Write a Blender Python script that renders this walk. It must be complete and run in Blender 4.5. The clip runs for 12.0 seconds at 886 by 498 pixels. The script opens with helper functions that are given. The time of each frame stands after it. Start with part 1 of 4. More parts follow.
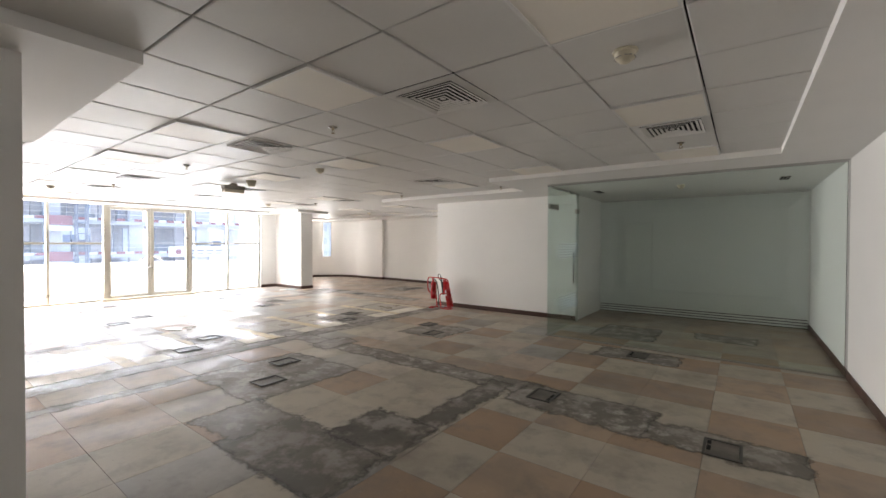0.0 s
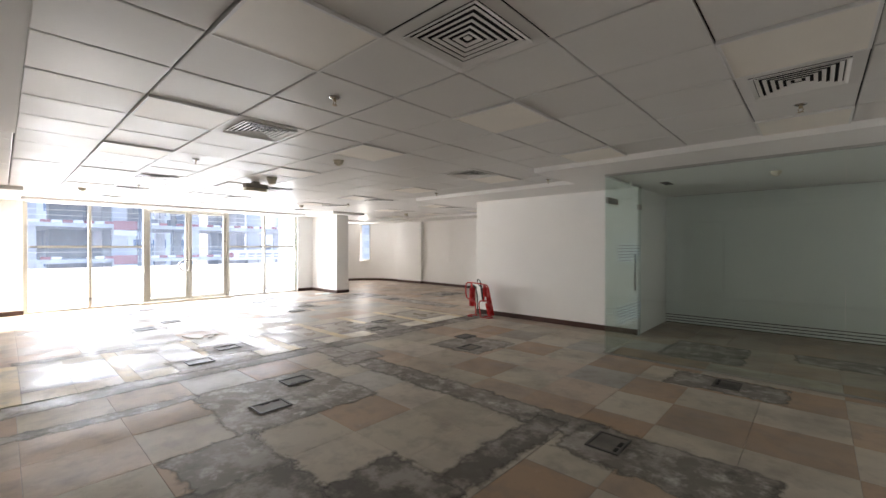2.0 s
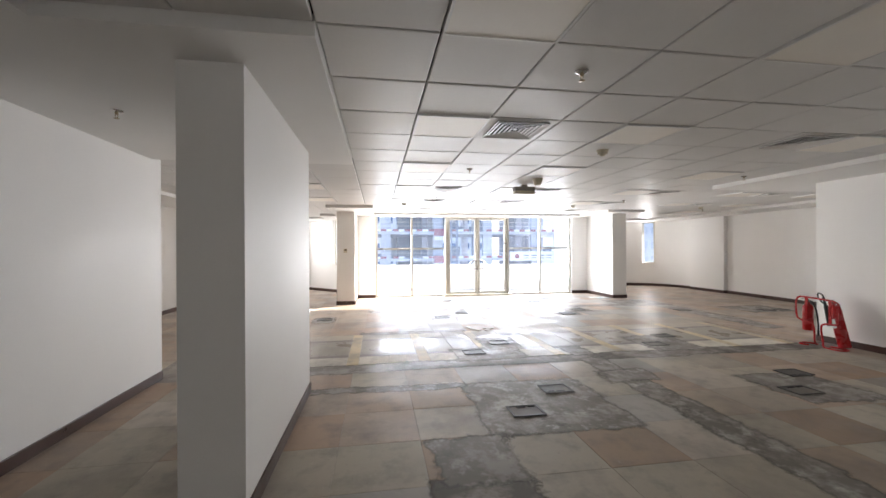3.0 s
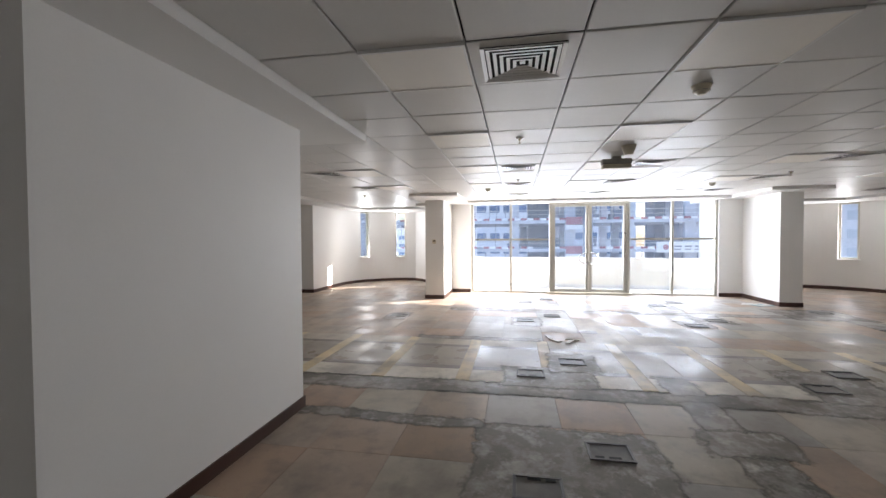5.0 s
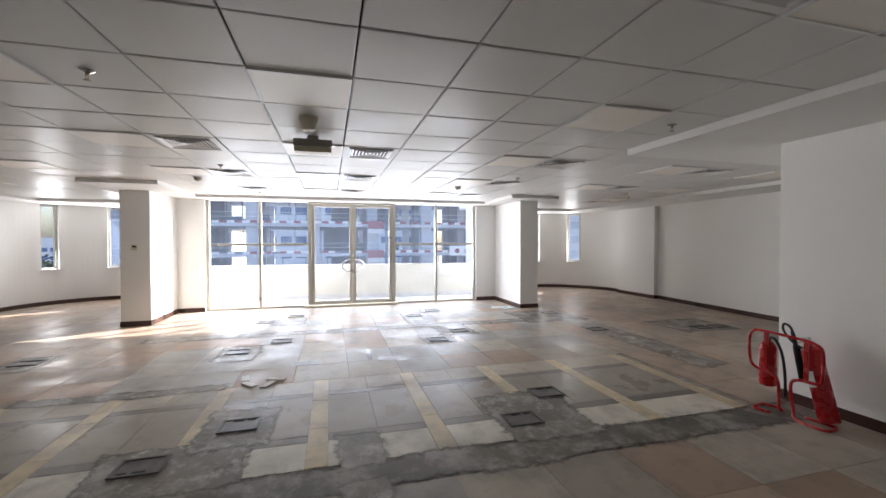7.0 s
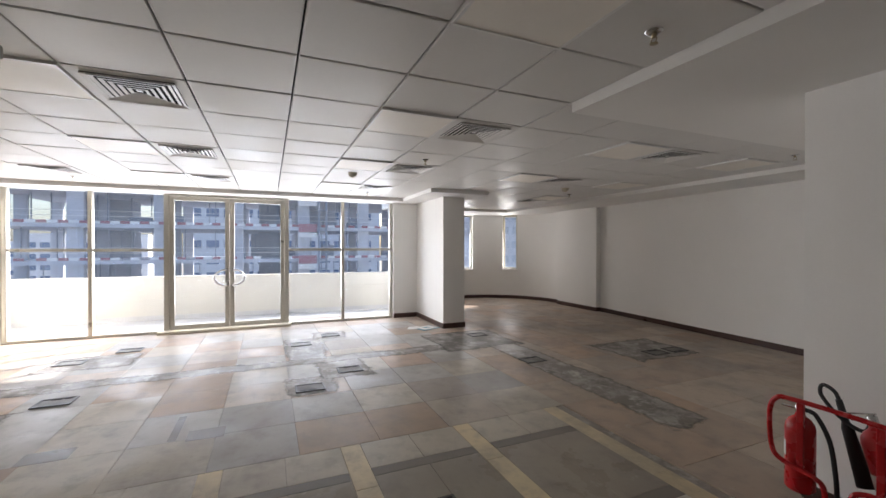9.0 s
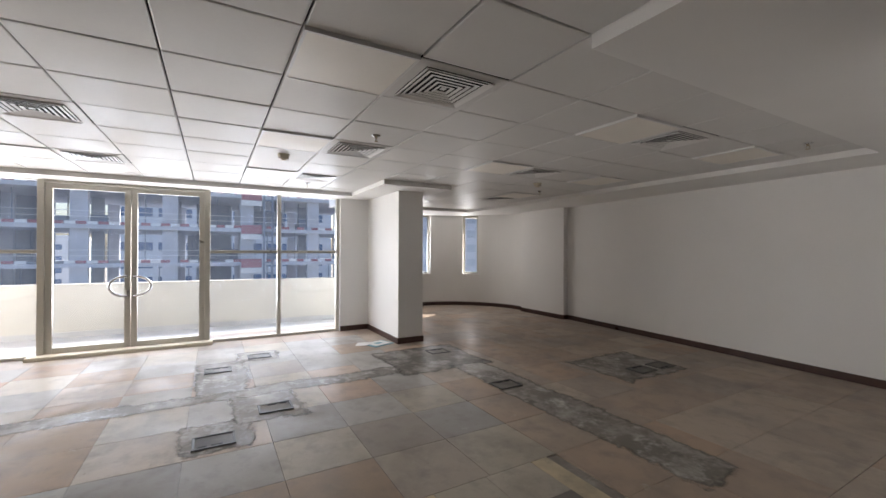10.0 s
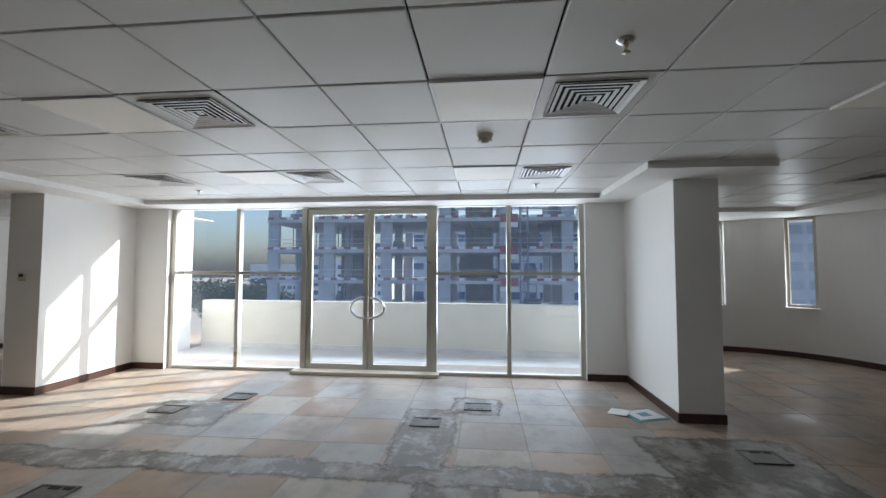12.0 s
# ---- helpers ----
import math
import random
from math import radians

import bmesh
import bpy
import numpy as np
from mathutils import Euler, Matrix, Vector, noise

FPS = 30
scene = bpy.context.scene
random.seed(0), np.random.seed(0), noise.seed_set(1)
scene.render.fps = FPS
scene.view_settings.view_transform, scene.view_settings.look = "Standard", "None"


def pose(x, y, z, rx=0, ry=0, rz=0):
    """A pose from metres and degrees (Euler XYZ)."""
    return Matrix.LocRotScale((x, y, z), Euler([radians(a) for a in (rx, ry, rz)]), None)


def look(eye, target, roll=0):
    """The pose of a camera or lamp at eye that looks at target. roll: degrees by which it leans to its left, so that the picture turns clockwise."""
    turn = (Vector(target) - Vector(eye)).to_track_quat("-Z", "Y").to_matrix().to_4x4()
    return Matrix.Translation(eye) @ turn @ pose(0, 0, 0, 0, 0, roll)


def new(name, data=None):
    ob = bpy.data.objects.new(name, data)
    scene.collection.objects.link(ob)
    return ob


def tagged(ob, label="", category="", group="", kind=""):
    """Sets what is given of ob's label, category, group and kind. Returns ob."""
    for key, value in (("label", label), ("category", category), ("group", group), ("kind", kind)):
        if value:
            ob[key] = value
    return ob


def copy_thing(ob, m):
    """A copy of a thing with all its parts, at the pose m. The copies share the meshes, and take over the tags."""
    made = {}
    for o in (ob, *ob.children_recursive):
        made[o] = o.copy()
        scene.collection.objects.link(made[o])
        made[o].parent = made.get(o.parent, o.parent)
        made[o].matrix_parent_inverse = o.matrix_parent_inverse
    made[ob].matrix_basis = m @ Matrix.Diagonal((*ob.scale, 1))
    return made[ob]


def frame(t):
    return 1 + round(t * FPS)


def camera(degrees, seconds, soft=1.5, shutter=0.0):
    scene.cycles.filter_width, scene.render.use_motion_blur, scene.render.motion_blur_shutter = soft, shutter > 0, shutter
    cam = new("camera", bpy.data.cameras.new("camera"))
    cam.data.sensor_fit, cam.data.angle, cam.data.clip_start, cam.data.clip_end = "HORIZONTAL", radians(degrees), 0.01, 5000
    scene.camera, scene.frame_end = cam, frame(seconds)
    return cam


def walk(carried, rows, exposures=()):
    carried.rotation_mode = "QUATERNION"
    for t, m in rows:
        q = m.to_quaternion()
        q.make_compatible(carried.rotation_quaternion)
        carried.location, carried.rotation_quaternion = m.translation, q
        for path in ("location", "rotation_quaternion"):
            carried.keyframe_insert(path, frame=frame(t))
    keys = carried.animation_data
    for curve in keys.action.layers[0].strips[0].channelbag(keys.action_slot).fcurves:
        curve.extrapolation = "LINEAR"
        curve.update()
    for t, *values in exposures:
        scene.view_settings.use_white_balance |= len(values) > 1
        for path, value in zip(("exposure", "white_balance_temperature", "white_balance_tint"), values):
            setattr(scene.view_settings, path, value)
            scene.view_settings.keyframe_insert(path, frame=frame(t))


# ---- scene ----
cam = camera(95.0, 12.0)
PATH = [
    (0, (0.711, 0.689, 1.504), (-0.476, 2.298, 1.476), 0.2),
    (0.5, (0.648, 0.822, 1.493), (-0.216, 2.625, 1.462), 0.3),
    (1, (0.579, 1.035, 1.48), (-0.192, 2.88, 1.446), 0.3),
    (1.5, (0.448, 1.235, 1.481), (-0.48, 3.007, 1.458), 0.3),
    (2, (0.288, 1.415, 1.48), (-1.065, 2.887, 1.467), 0.0),
    (2.5, (0.197, 1.577, 1.468), (-1.56, 2.533, 1.462), -0.3),
    (3, (0.069, 1.783, 1.465), (-1.905, 2.103, 1.464), -0.3),
    (3.5, (-0.112, 2.011, 1.473), (-2.103, 1.82, 1.473), -0.1),
    (5.5, (-1.312, 3.314, 1.506), (-3.28, 2.959, 1.456), -0.3),
    (6, (-1.672, 3.667, 1.521), (-3.672, 3.686, 1.474), -0.1),
    (6.5, (-2.014, 4.033, 1.534), (-3.977, 4.414, 1.49), -0.2),
    (7, (-2.345, 4.361, 1.519), (-4.272, 4.896, 1.485), -0.1),
    (9, (-3.85, 5.559, 1.527), (-5.689, 6.346, 1.516), 0.0),
    (9.5, (-4.32, 5.765, 1.529), (-6.06, 6.751, 1.526), 0.3),
    (10, (-4.778, 5.943, 1.505), (-6.517, 6.93, 1.512), 0.2),
    (10.5, (-5.207, 6.114, 1.515), (-7.04, 6.913, 1.54), 0.2),
    (11, (-5.655, 6.225, 1.495), (-7.603, 6.674, 1.551), 0.0),
    (11.5, (-6.006, 6.434, 1.484), (-8.002, 6.524, 1.576), -0.1),
    (12, (-6.429, 6.587, 1.539), (-8.417, 6.389, 1.636), 0.1),
]
EXPOSURES = [(0.0, 2.55, 7000, 13), (2.0, 2.4, 6900, 13), (3.5, 2.25, 6600, 13), (5.5, 1.75, 6500, 13), (6.5, 1.7, 6500, 13), (9.5, 1.2, 6800, 14), (11.0, 0.9, 6600, 13), (12.0, 0.45, 6100, 7)]
walk(cam, [(t, look(eye, target, roll)) for t, eye, target, roll in PATH], EXPOSURES)

# ---- world and light ----
SUN_FROM = Vector((-0.547, 1.0, 0.53)).normalized()
world = bpy.data.worlds.new("sky")
scene.world = world
world.use_nodes = True
wn = world.node_tree
sky = wn.nodes.new("ShaderNodeTexSky")
sky.sky_type = "NISHITA"
sky.sun_disc = False
sky.sun_elevation = math.asin(SUN_FROM.z)
sky.sun_rotation = math.atan2(SUN_FROM.x, SUN_FROM.y)
sky.dust_density = 3.0
wn.links.new(sky.outputs[0], wn.nodes["Background"].inputs[0])
wn.nodes["Background"].inputs[1].default_value = 0.15
sun = new("sun", bpy.data.lights.new("sun", "SUN"))
sun.data.energy, sun.data.angle, sun.data.color = 5.0, radians(0.5), (1.0, 0.95, 0.87)
sun.matrix_world = look(SUN_FROM * 60, (0, 0, 0))


def sky_lamp(name, at, target, w, h, power, spread=150):
    lamp = new(name, bpy.data.lights.new(name, "AREA"))
    lamp.data.shape, lamp.data.size, lamp.data.size_y, lamp.data.energy = "RECTANGLE", w, h, power
    lamp.data.color = (0.96, 0.98, 1.0)
    lamp.data.spread = radians(spread)
    lamp.matrix_world = look(at, target)
    return lamp


sky_lamp("skylight_balcony", (-13.55, 4.86, 1.3), (0, 4.86, 1.3), 7.2, 1.8, 125, 165)
sky_lamp("skylight_slot_north", (-14.22, 12.02, 1.65), (-8, 7, 1.0), 0.35, 1.5, 6, 170)
sky_lamp("skylight_slot_north_side", (-14.75, 10.92, 1.65), (-8, 10.5, 1.0), 0.35, 1.5, 6, 170)
sky_lamp("skylight_slot_south", (-14.45, -2.2, 1.65), (-8, 3, 1.0), 0.35, 1.5, 9, 170)
sky_lamp("skylight_slot_south_side", (-15.28, -1.12, 1.65), (-8, 0, 1.0), 0.35, 1.5, 9, 170)


# ---- materials ----
def material(name, colour, rough=0.6, metal=0.0, vary=0.08, scale=3.0, fine=60.0, bump=0.1, spread=0.0, spec=0.5, dist=0.004):
    """A painted or mineral surface: colour with blotches and grain, roughness that wanders, fine relief."""
    m = bpy.data.materials.new(name)
    m.use_nodes = True
    n, l = m.node_tree.nodes, m.node_tree.links
    b = n["Principled BSDF"]
    b.inputs["Metallic"].default_value = metal
    b.inputs["Specular IOR Level"].default_value = spec
    co = n.new("ShaderNodeNewGeometry")
    big, small = n.new("ShaderNodeTexNoise"), n.new("ShaderNodeTexNoise")
    big.inputs["Scale"].default_value, small.inputs["Scale"].default_value = scale, fine
    big.inputs["Detail"].default_value, small.inputs["Detail"].default_value = 5, 3
    l.new(co.outputs["Position"], big.inputs["Vector"])
    l.new(co.outputs["Position"], small.inputs["Vector"])
    add = n.new("ShaderNodeMath")
    add.operation = "MULTIPLY_ADD"
    l.new(small.outputs[0], add.inputs[0])
    add.inputs[1].default_value = 0.35
    l.new(big.outputs[0], add.inputs[2])
    ramp = n.new("ShaderNodeMapRange")
    l.new(add.outputs[0], ramp.inputs[0])
    ramp.inputs[1].default_value, ramp.inputs[2].default_value = 0.45, 0.95
    ramp.inputs[3].default_value, ramp.inputs[4].default_value = 1 - vary, 1 + vary
    tint = n.new("ShaderNodeHueSaturation")
    tint.inputs["Color"].default_value = (*colour, 1)
    if spread:
        info = n.new("ShaderNodeObjectInfo")
        mul = n.new("ShaderNodeMath")
        mul.operation = "MULTIPLY_ADD"
        l.new(info.outputs["Random"], mul.inputs[0])
        mul.inputs[1].default_value = 2 * spread
        mul.inputs[2].default_value = -spread
        plus = n.new("ShaderNodeMath")
        l.new(mul.outputs[0], plus.inputs[0])
        l.new(ramp.outputs[0], plus.inputs[1])
        l.new(plus.outputs[0], tint.inputs["Value"])
    else:
        l.new(ramp.outputs[0], tint.inputs["Value"])
    l.new(tint.outputs[0], b.inputs["Base Color"])
    rr = n.new("ShaderNodeMapRange")
    l.new(big.outputs[0], rr.inputs[0])
    rr.inputs[1].default_value, rr.inputs[2].default_value = 0.3, 0.7
    rr.inputs[3].default_value, rr.inputs[4].default_value = max(0.02, rough - 0.08), min(1, rough + 0.08)
    l.new(rr.outputs[0], b.inputs["Roughness"])
    if bump:
        bp = n.new("ShaderNodeBump")
        bp.inputs["Strength"].default_value, bp.inputs["Distance"].default_value = bump, dist
        l.new(add.outputs[0], bp.inputs["Height"])
        l.new(bp.outputs[0], b.inputs["Normal"])
    return m


def stone(name, stops, island=False, rough=0.42, bloom=0.4, trowel=False):
    """Worn stone-look floor tiles: one tone a tile out of a ramp, dusty smears of grey and small pits over all."""
    m = bpy.data.materials.new(name)
    m.use_nodes = True
    n, l = m.node_tree.nodes, m.node_tree.links
    b = n["Principled BSDF"]
    b.inputs["Specular IOR Level"].default_value = 0.08
    geo = n.new("ShaderNodeNewGeometry")
    ramp = n.new("ShaderNodeValToRGB")
    ramp.color_ramp.interpolation = "LINEAR"
    for i, c in enumerate(stops):
        e = ramp.color_ramp.elements[i] if i < 2 else ramp.color_ramp.elements.new(0.5)
        e.position = i / (len(stops) - 1)
    for e, c in zip(ramp.color_ramp.elements, stops):
        e.color = (*c, 1)
    if island:
        l.new(geo.outputs["Random Per Island"], ramp.inputs[0])
    else:
        info = n.new("ShaderNodeObjectInfo")
        l.new(info.outputs["Random"], ramp.inputs[0])

    def cloud(scale, lo, hi, detail=6, rough_=0.6):
        t, r = n.new("ShaderNodeTexNoise"), n.new("ShaderNodeMapRange")
        t.inputs["Scale"].default_value, t.inputs["Detail"].default_value, t.inputs["Roughness"].default_value = scale, detail, rough_
        l.new(geo.outputs["Position"], t.inputs["Vector"])
        l.new(t.outputs[0], r.inputs[0])
        r.inputs[1].default_value, r.inputs[2].default_value = lo, hi
        return r.outputs[0]

    def mix(fac, a, c, amount):
        x, g = n.new("ShaderNodeMix"), n.new("ShaderNodeMath")
        x.data_type = "RGBA"
        g.operation = "MULTIPLY"
        l.new(fac, g.inputs[0])
        g.inputs[1].default_value = amount
        l.new(g.outputs[0], x.inputs[0])
        l.new(a, x.inputs[6])
        x.inputs[7].default_value = (*c, 1)
        return x.outputs[2]

    col = ramp.outputs[0]
    col = mix(cloud(1.3, 0.46, 0.66), col, (0.27, 0.235, 0.205), 0.6)
    col = mix(cloud(4.5, 0.5, 0.72), col, (0.24, 0.22, 0.20), 0.55)
    col = mix(cloud(5.0 if bloom > 0.5 else 7.0, 0.52 if bloom > 0.5 else 0.62, 0.70 if bloom > 0.5 else 0.8, 8, 0.72), col, (0.70, 0.67, 0.62), bloom)
    if trowel:
        col = mix(cloud(2.6, 0.48, 0.60, 9, 0.7), col, (0.40, 0.375, 0.34), 0.75)
        col = mix(cloud(3.4, 0.56, 0.66, 9, 0.75), col, (0.085, 0.078, 0.07), 0.7)
    col = mix(cloud(46.0, 0.66, 0.74), col, (0.16, 0.13, 0.11), 0.55)
    l.new(col, b.inputs["Base Color"])
    rr = n.new("ShaderNodeMapRange")
    l.new(cloud(2.3, 0.35, 0.7), rr.inputs[0])
    rr.inputs[3].default_value, rr.inputs[4].default_value = rough - 0.1, rough + 0.22
    l.new(rr.outputs[0], b.inputs["Roughness"])
    bp = n.new("ShaderNodeBump")
    bp.inputs["Strength"].default_value, bp.inputs["Distance"].default_value = 0.12, 0.004
    l.new(cloud(30, 0.2, 0.8), bp.inputs["Height"])
    l.new(bp.outputs[0], b.inputs["Normal"])
    return m


def cement(name, low, high, feather=False, bloom=0.6):
    """Trowelled grey cement with white efflorescence; where feathered it breaks up into crumbs towards its rim."""
    m = stone(name, [low, high], rough=0.42, bloom=bloom, trowel=True)
    if not feather:
        return m
    n, l = m.node_tree.nodes, m.node_tree.links
    out, b = n["Material Output"], n["Principled BSDF"]
    rim, geo, t1, t2 = n.new("ShaderNodeAttribute"), n.new("ShaderNodeNewGeometry"), n.new("ShaderNodeTexNoise"), n.new("ShaderNodeMath")
    rim.attribute_name = "feather"
    t1.inputs["Scale"].default_value, t1.inputs["Detail"].default_value, t1.inputs["Roughness"].default_value = 7.0, 9, 0.72
    l.new(geo.outputs["Position"], t1.inputs["Vector"])
    t2.operation = "MULTIPLY_ADD"
    l.new(t1.outputs[0], t2.inputs[0])
    t2.inputs[1].default_value = 1.5
    l.new(rim.outputs["Fac"], t2.inputs[2])
    r = n.new("ShaderNodeMapRange")
    l.new(t2.outputs[0], r.inputs[0])
    r.inputs[1].default_value, r.inputs[2].default_value = 1.06, 1.40
    mx, tr = n.new("ShaderNodeMixShader"), n.new("ShaderNodeBsdfTransparent")
    l.new(r.outputs[0], mx.inputs[0])
    l.new(tr.outputs[0], mx.inputs[1])
    l.new(b.outputs[0], mx.inputs[2])
    l.new(mx.outputs[0], out.inputs["Surface"])
    return m


def glass(name, tint, rough=0.0, veil=0.0):
    m = bpy.data.materials.new(name)
    m.use_nodes = True
    n, l = m.node_tree.nodes, m.node_tree.links
    out = n["Material Output"]
    tr, gl, mx, lw = n.new("ShaderNodeBsdfTransparent"), n.new("ShaderNodeBsdfGlossy"), n.new("ShaderNodeMixShader"), n.new("ShaderNodeLayerWeight")
    tr.inputs[0].default_value = (*tint, 1)
    gl.inputs["Roughness"].default_value = rough
    lw.inputs["Blend"].default_value = 0.5
    power, scale = n.new("ShaderNodeMath"), n.new("ShaderNodeMath")
    power.operation, scale.operation = "POWER", "MULTIPLY_ADD"
    l.new(lw.outputs["Facing"], power.inputs[0])
    power.inputs[1].default_value = 5.0
    l.new(power.outputs[0], scale.inputs[0])
    scale.inputs[1].default_value, scale.inputs[2].default_value = 0.9, 0.04
    l.new(scale.outputs[0], mx.inputs[0])
    l.new(tr.outputs[0], mx.inputs[1])
    l.new(gl.outputs[0], mx.inputs[2])
    last = mx.outputs[0]
    # Translucent pale blue film: painted haze on windows, frosting on the partition stripes.
    if veil:
        film, over = n.new("ShaderNodeBsdfTranslucent"), n.new("ShaderNodeMixShader")
        film.inputs[0].default_value = (0.62, 0.76, 1.0, 1)
        over.inputs[0].default_value = veil
        l.new(last, over.inputs[1])
        l.new(film.outputs[0], over.inputs[2])
        last = over.outputs[0]
    l.new(last, out.inputs["Surface"])
    return m


PAINT = material("white_wall_paint", (0.86, 0.85, 0.83), 0.6, vary=0.03, scale=0.9, fine=90, bump=0.08)
SOFFIT = material("white_soffit_paint", (0.84, 0.83, 0.81), 0.7, vary=0.03, scale=1.2, fine=120, bump=0.06)
METAL_TILE = material("powder_coated_ceiling_tile", (0.72, 0.71, 0.69), 0.44, vary=0.035, scale=2.0, fine=40, bump=0.06, spec=0.12, dist=0.01)
JOINT = material("ceiling_grid_shadow_gap", (0.035, 0.034, 0.033), 0.8)
WHITE_METAL = material("white_enamelled_metal", (0.80, 0.79, 0.77), 0.38, vary=0.04)
DIFFUSER = material("frosted_lamp_diffuser", (0.88, 0.84, 0.77), 0.5, vary=0.03)
# Near black: the shade inside vents and outlet gaps is put into this colour.
DARK = material("void_shade_black", (0.012, 0.012, 0.012), 0.9)
WOOD = material("dark_stained_wood", (0.045, 0.018, 0.012), 0.4, vary=0.25, scale=5, fine=70)
SKIRT = material("brown_skirting_tile", (0.060, 0.026, 0.019), 0.35, vary=0.25, scale=3, fine=60)
ALU = material("beige_aluminium", (0.56, 0.54, 0.48), 0.35, metal=0.55, vary=0.06)
STEEL = material("brushed_steel", (0.62, 0.62, 0.62), 0.22, metal=1.0, vary=0.08)
BRASS = material("brass", (0.42, 0.35, 0.24), 0.35, metal=1.0)
IVORY = material("aged_ivory_plastic", (0.62, 0.56, 0.43), 0.45, vary=0.08, scale=14)
GREY_PLASTIC = material("grey_plastic", (0.30, 0.28, 0.25), 0.5)
DARK_METAL = material("dirty_dark_steel", (0.07, 0.066, 0.06), 0.5, vary=0.2, scale=9)
RED = material("red_enamel", (0.50, 0.018, 0.022), 0.28, vary=0.12, scale=8)
BLACK = material("black_rubber", (0.014, 0.014, 0.015), 0.45)
PAPER = material("white_paper", (0.74, 0.74, 0.72), 0.7)
TEAL = material("printed_teal", (0.10, 0.30, 0.36), 0.5)
CEMENT = cement("cement_screed", (0.24, 0.22, 0.195), (0.28, 0.255, 0.23))
CEMENT_PATCH = cement("trowelled_cement", (0.185, 0.17, 0.15), (0.225, 0.207, 0.185), True, 0.8)
CEMENT_PATCH_DARK = cement("dark_trowelled_cement_repair", (0.13, 0.118, 0.105), (0.16, 0.145, 0.128), True, 0.3)
CEMENT_DARK = stone("dark_trowelled_cement", [(0.105, 0.10, 0.093), (0.13, 0.12, 0.11)], rough=0.42)
TILE = stone("worn_beige_floor_tile", [(0.430, 0.335, 0.258), (0.516, 0.447, 0.370), (0.344, 0.310, 0.275), (0.482, 0.335, 0.241), (0.550, 0.507, 0.447), (0.310, 0.275, 0.241), (0.499, 0.378, 0.292)])
TILE_FAR = stone("worn_floor_tile_field", [(0.430, 0.344, 0.275), (0.499, 0.421, 0.344), (0.396, 0.335, 0.284), (0.464, 0.344, 0.258), (0.490, 0.430, 0.361)], island=True)
TILE_ORANGE = stone("orange_stone_tile", [(0.40, 0.285, 0.20), (0.46, 0.35, 0.26), (0.37, 0.28, 0.21)])
TILE_CREAM = stone("cream_stone_tile", [(0.482, 0.439, 0.361), (0.550, 0.499, 0.421), (0.447, 0.404, 0.335)])
TILE_GREY = stone("blue_grey_stone_tile", [(0.40, 0.385, 0.36), (0.47, 0.45, 0.42), (0.34, 0.325, 0.305)])
TILE_WHITE = stone("pale_stone_tile", [(0.70, 0.66, 0.57), (0.76, 0.72, 0.64)])
TILE_YELLOW = stone("straw_yellow_tile", [(0.66, 0.55, 0.36), (0.70, 0.60, 0.42)])
TILE_TAUPE = stone("taupe_stone_tile", [(0.327, 0.292, 0.241), (0.378, 0.335, 0.284)], rough=0.3)
TILE_SLATE = stone("slate_grey_tile", [(0.19, 0.175, 0.16), (0.23, 0.21, 0.19)], rough=0.34)
# A faint bluish film paints haze over the view outside.
GLASS_CLEAR = glass("hazed_window_glass", (0.90, 0.94, 1.0), veil=0.012)
GLASS_GREEN = glass("partition_glass", (0.925, 0.97, 0.955))
STRIPE = glass("faint_frosted_film", (0.93, 0.97, 0.96), 0.2, veil=0.22)
FROST = material("frosted_glass_film", (0.80, 0.83, 0.81), 0.4, vary=0.03)
RENDERED = material("cream_render", (0.72, 0.66, 0.54), 0.85, vary=0.06, scale=2)
TERRACE = material("balcony_screed", (0.64, 0.61, 0.56), 0.8, vary=0.15, scale=2)
CONCRETE = material("raw_concrete", (0.52, 0.54, 0.60), 0.9, vary=0.16, scale=0.5, fine=6, bump=0.2)
# Darker raw_concrete: shade inside the shell is put into the colour; also banner writing.
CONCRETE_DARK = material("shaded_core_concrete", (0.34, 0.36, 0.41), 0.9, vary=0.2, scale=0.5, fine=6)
FACADE = material("pale_facade", (0.62, 0.64, 0.68), 0.8, vary=0.08, scale=0.3)
BLUE_PANE = material("blue_tinted_pane", (0.08, 0.14, 0.26), 0.15, vary=0.2, scale=0.2)
# Paler than BLUE_PANE because distance haze is put into the colour.
HAZY_PANE = material("hazy_pane", (0.46, 0.50, 0.56), 0.4, vary=0.1, scale=0.2)
BARRIER_RED = material("barrier_red", (0.36, 0.13, 0.16), 0.6)
BARRIER_WHITE = material("barrier_white", (0.80, 0.80, 0.80), 0.6)
SCAFFOLD = material("scaffold_tube", (0.22, 0.25, 0.32), 0.5, metal=0.4)
BLUE_SHEET = material("blue_tarpaulin", (0.05, 0.28, 0.62), 0.6)
SAND = material("dusty_ground", (0.40, 0.35, 0.28), 0.95, vary=0.2, scale=0.05, fine=1)
LEAF = material("dusty_foliage", (0.06, 0.10, 0.04), 0.8, vary=0.4, scale=2)


# ---- mesh helpers ----
def add_box(bm, x0, x1, y0, y1, z0, z1, bevel=0.0):
    made = bmesh.ops.create_cube(bm, size=1.0)["verts"]
    bmesh.ops.transform(bm, verts=made, matrix=Matrix.LocRotScale(((x0 + x1) / 2, (y0 + y1) / 2, (z0 + z1) / 2), None, (x1 - x0, y1 - y0, z1 - z0)))
    if bevel:
        edges = list({e for v in made for e in v.link_edges})
        bmesh.ops.bevel(bm, geom=edges, offset=bevel, segments=2, profile=0.5, affect="EDGES")
    return bm


def box(x0, x1, y0, y1, z0, z1, bevel=0.0):
    return add_box(bmesh.new(), x0, x1, y0, y1, z0, z1, bevel)


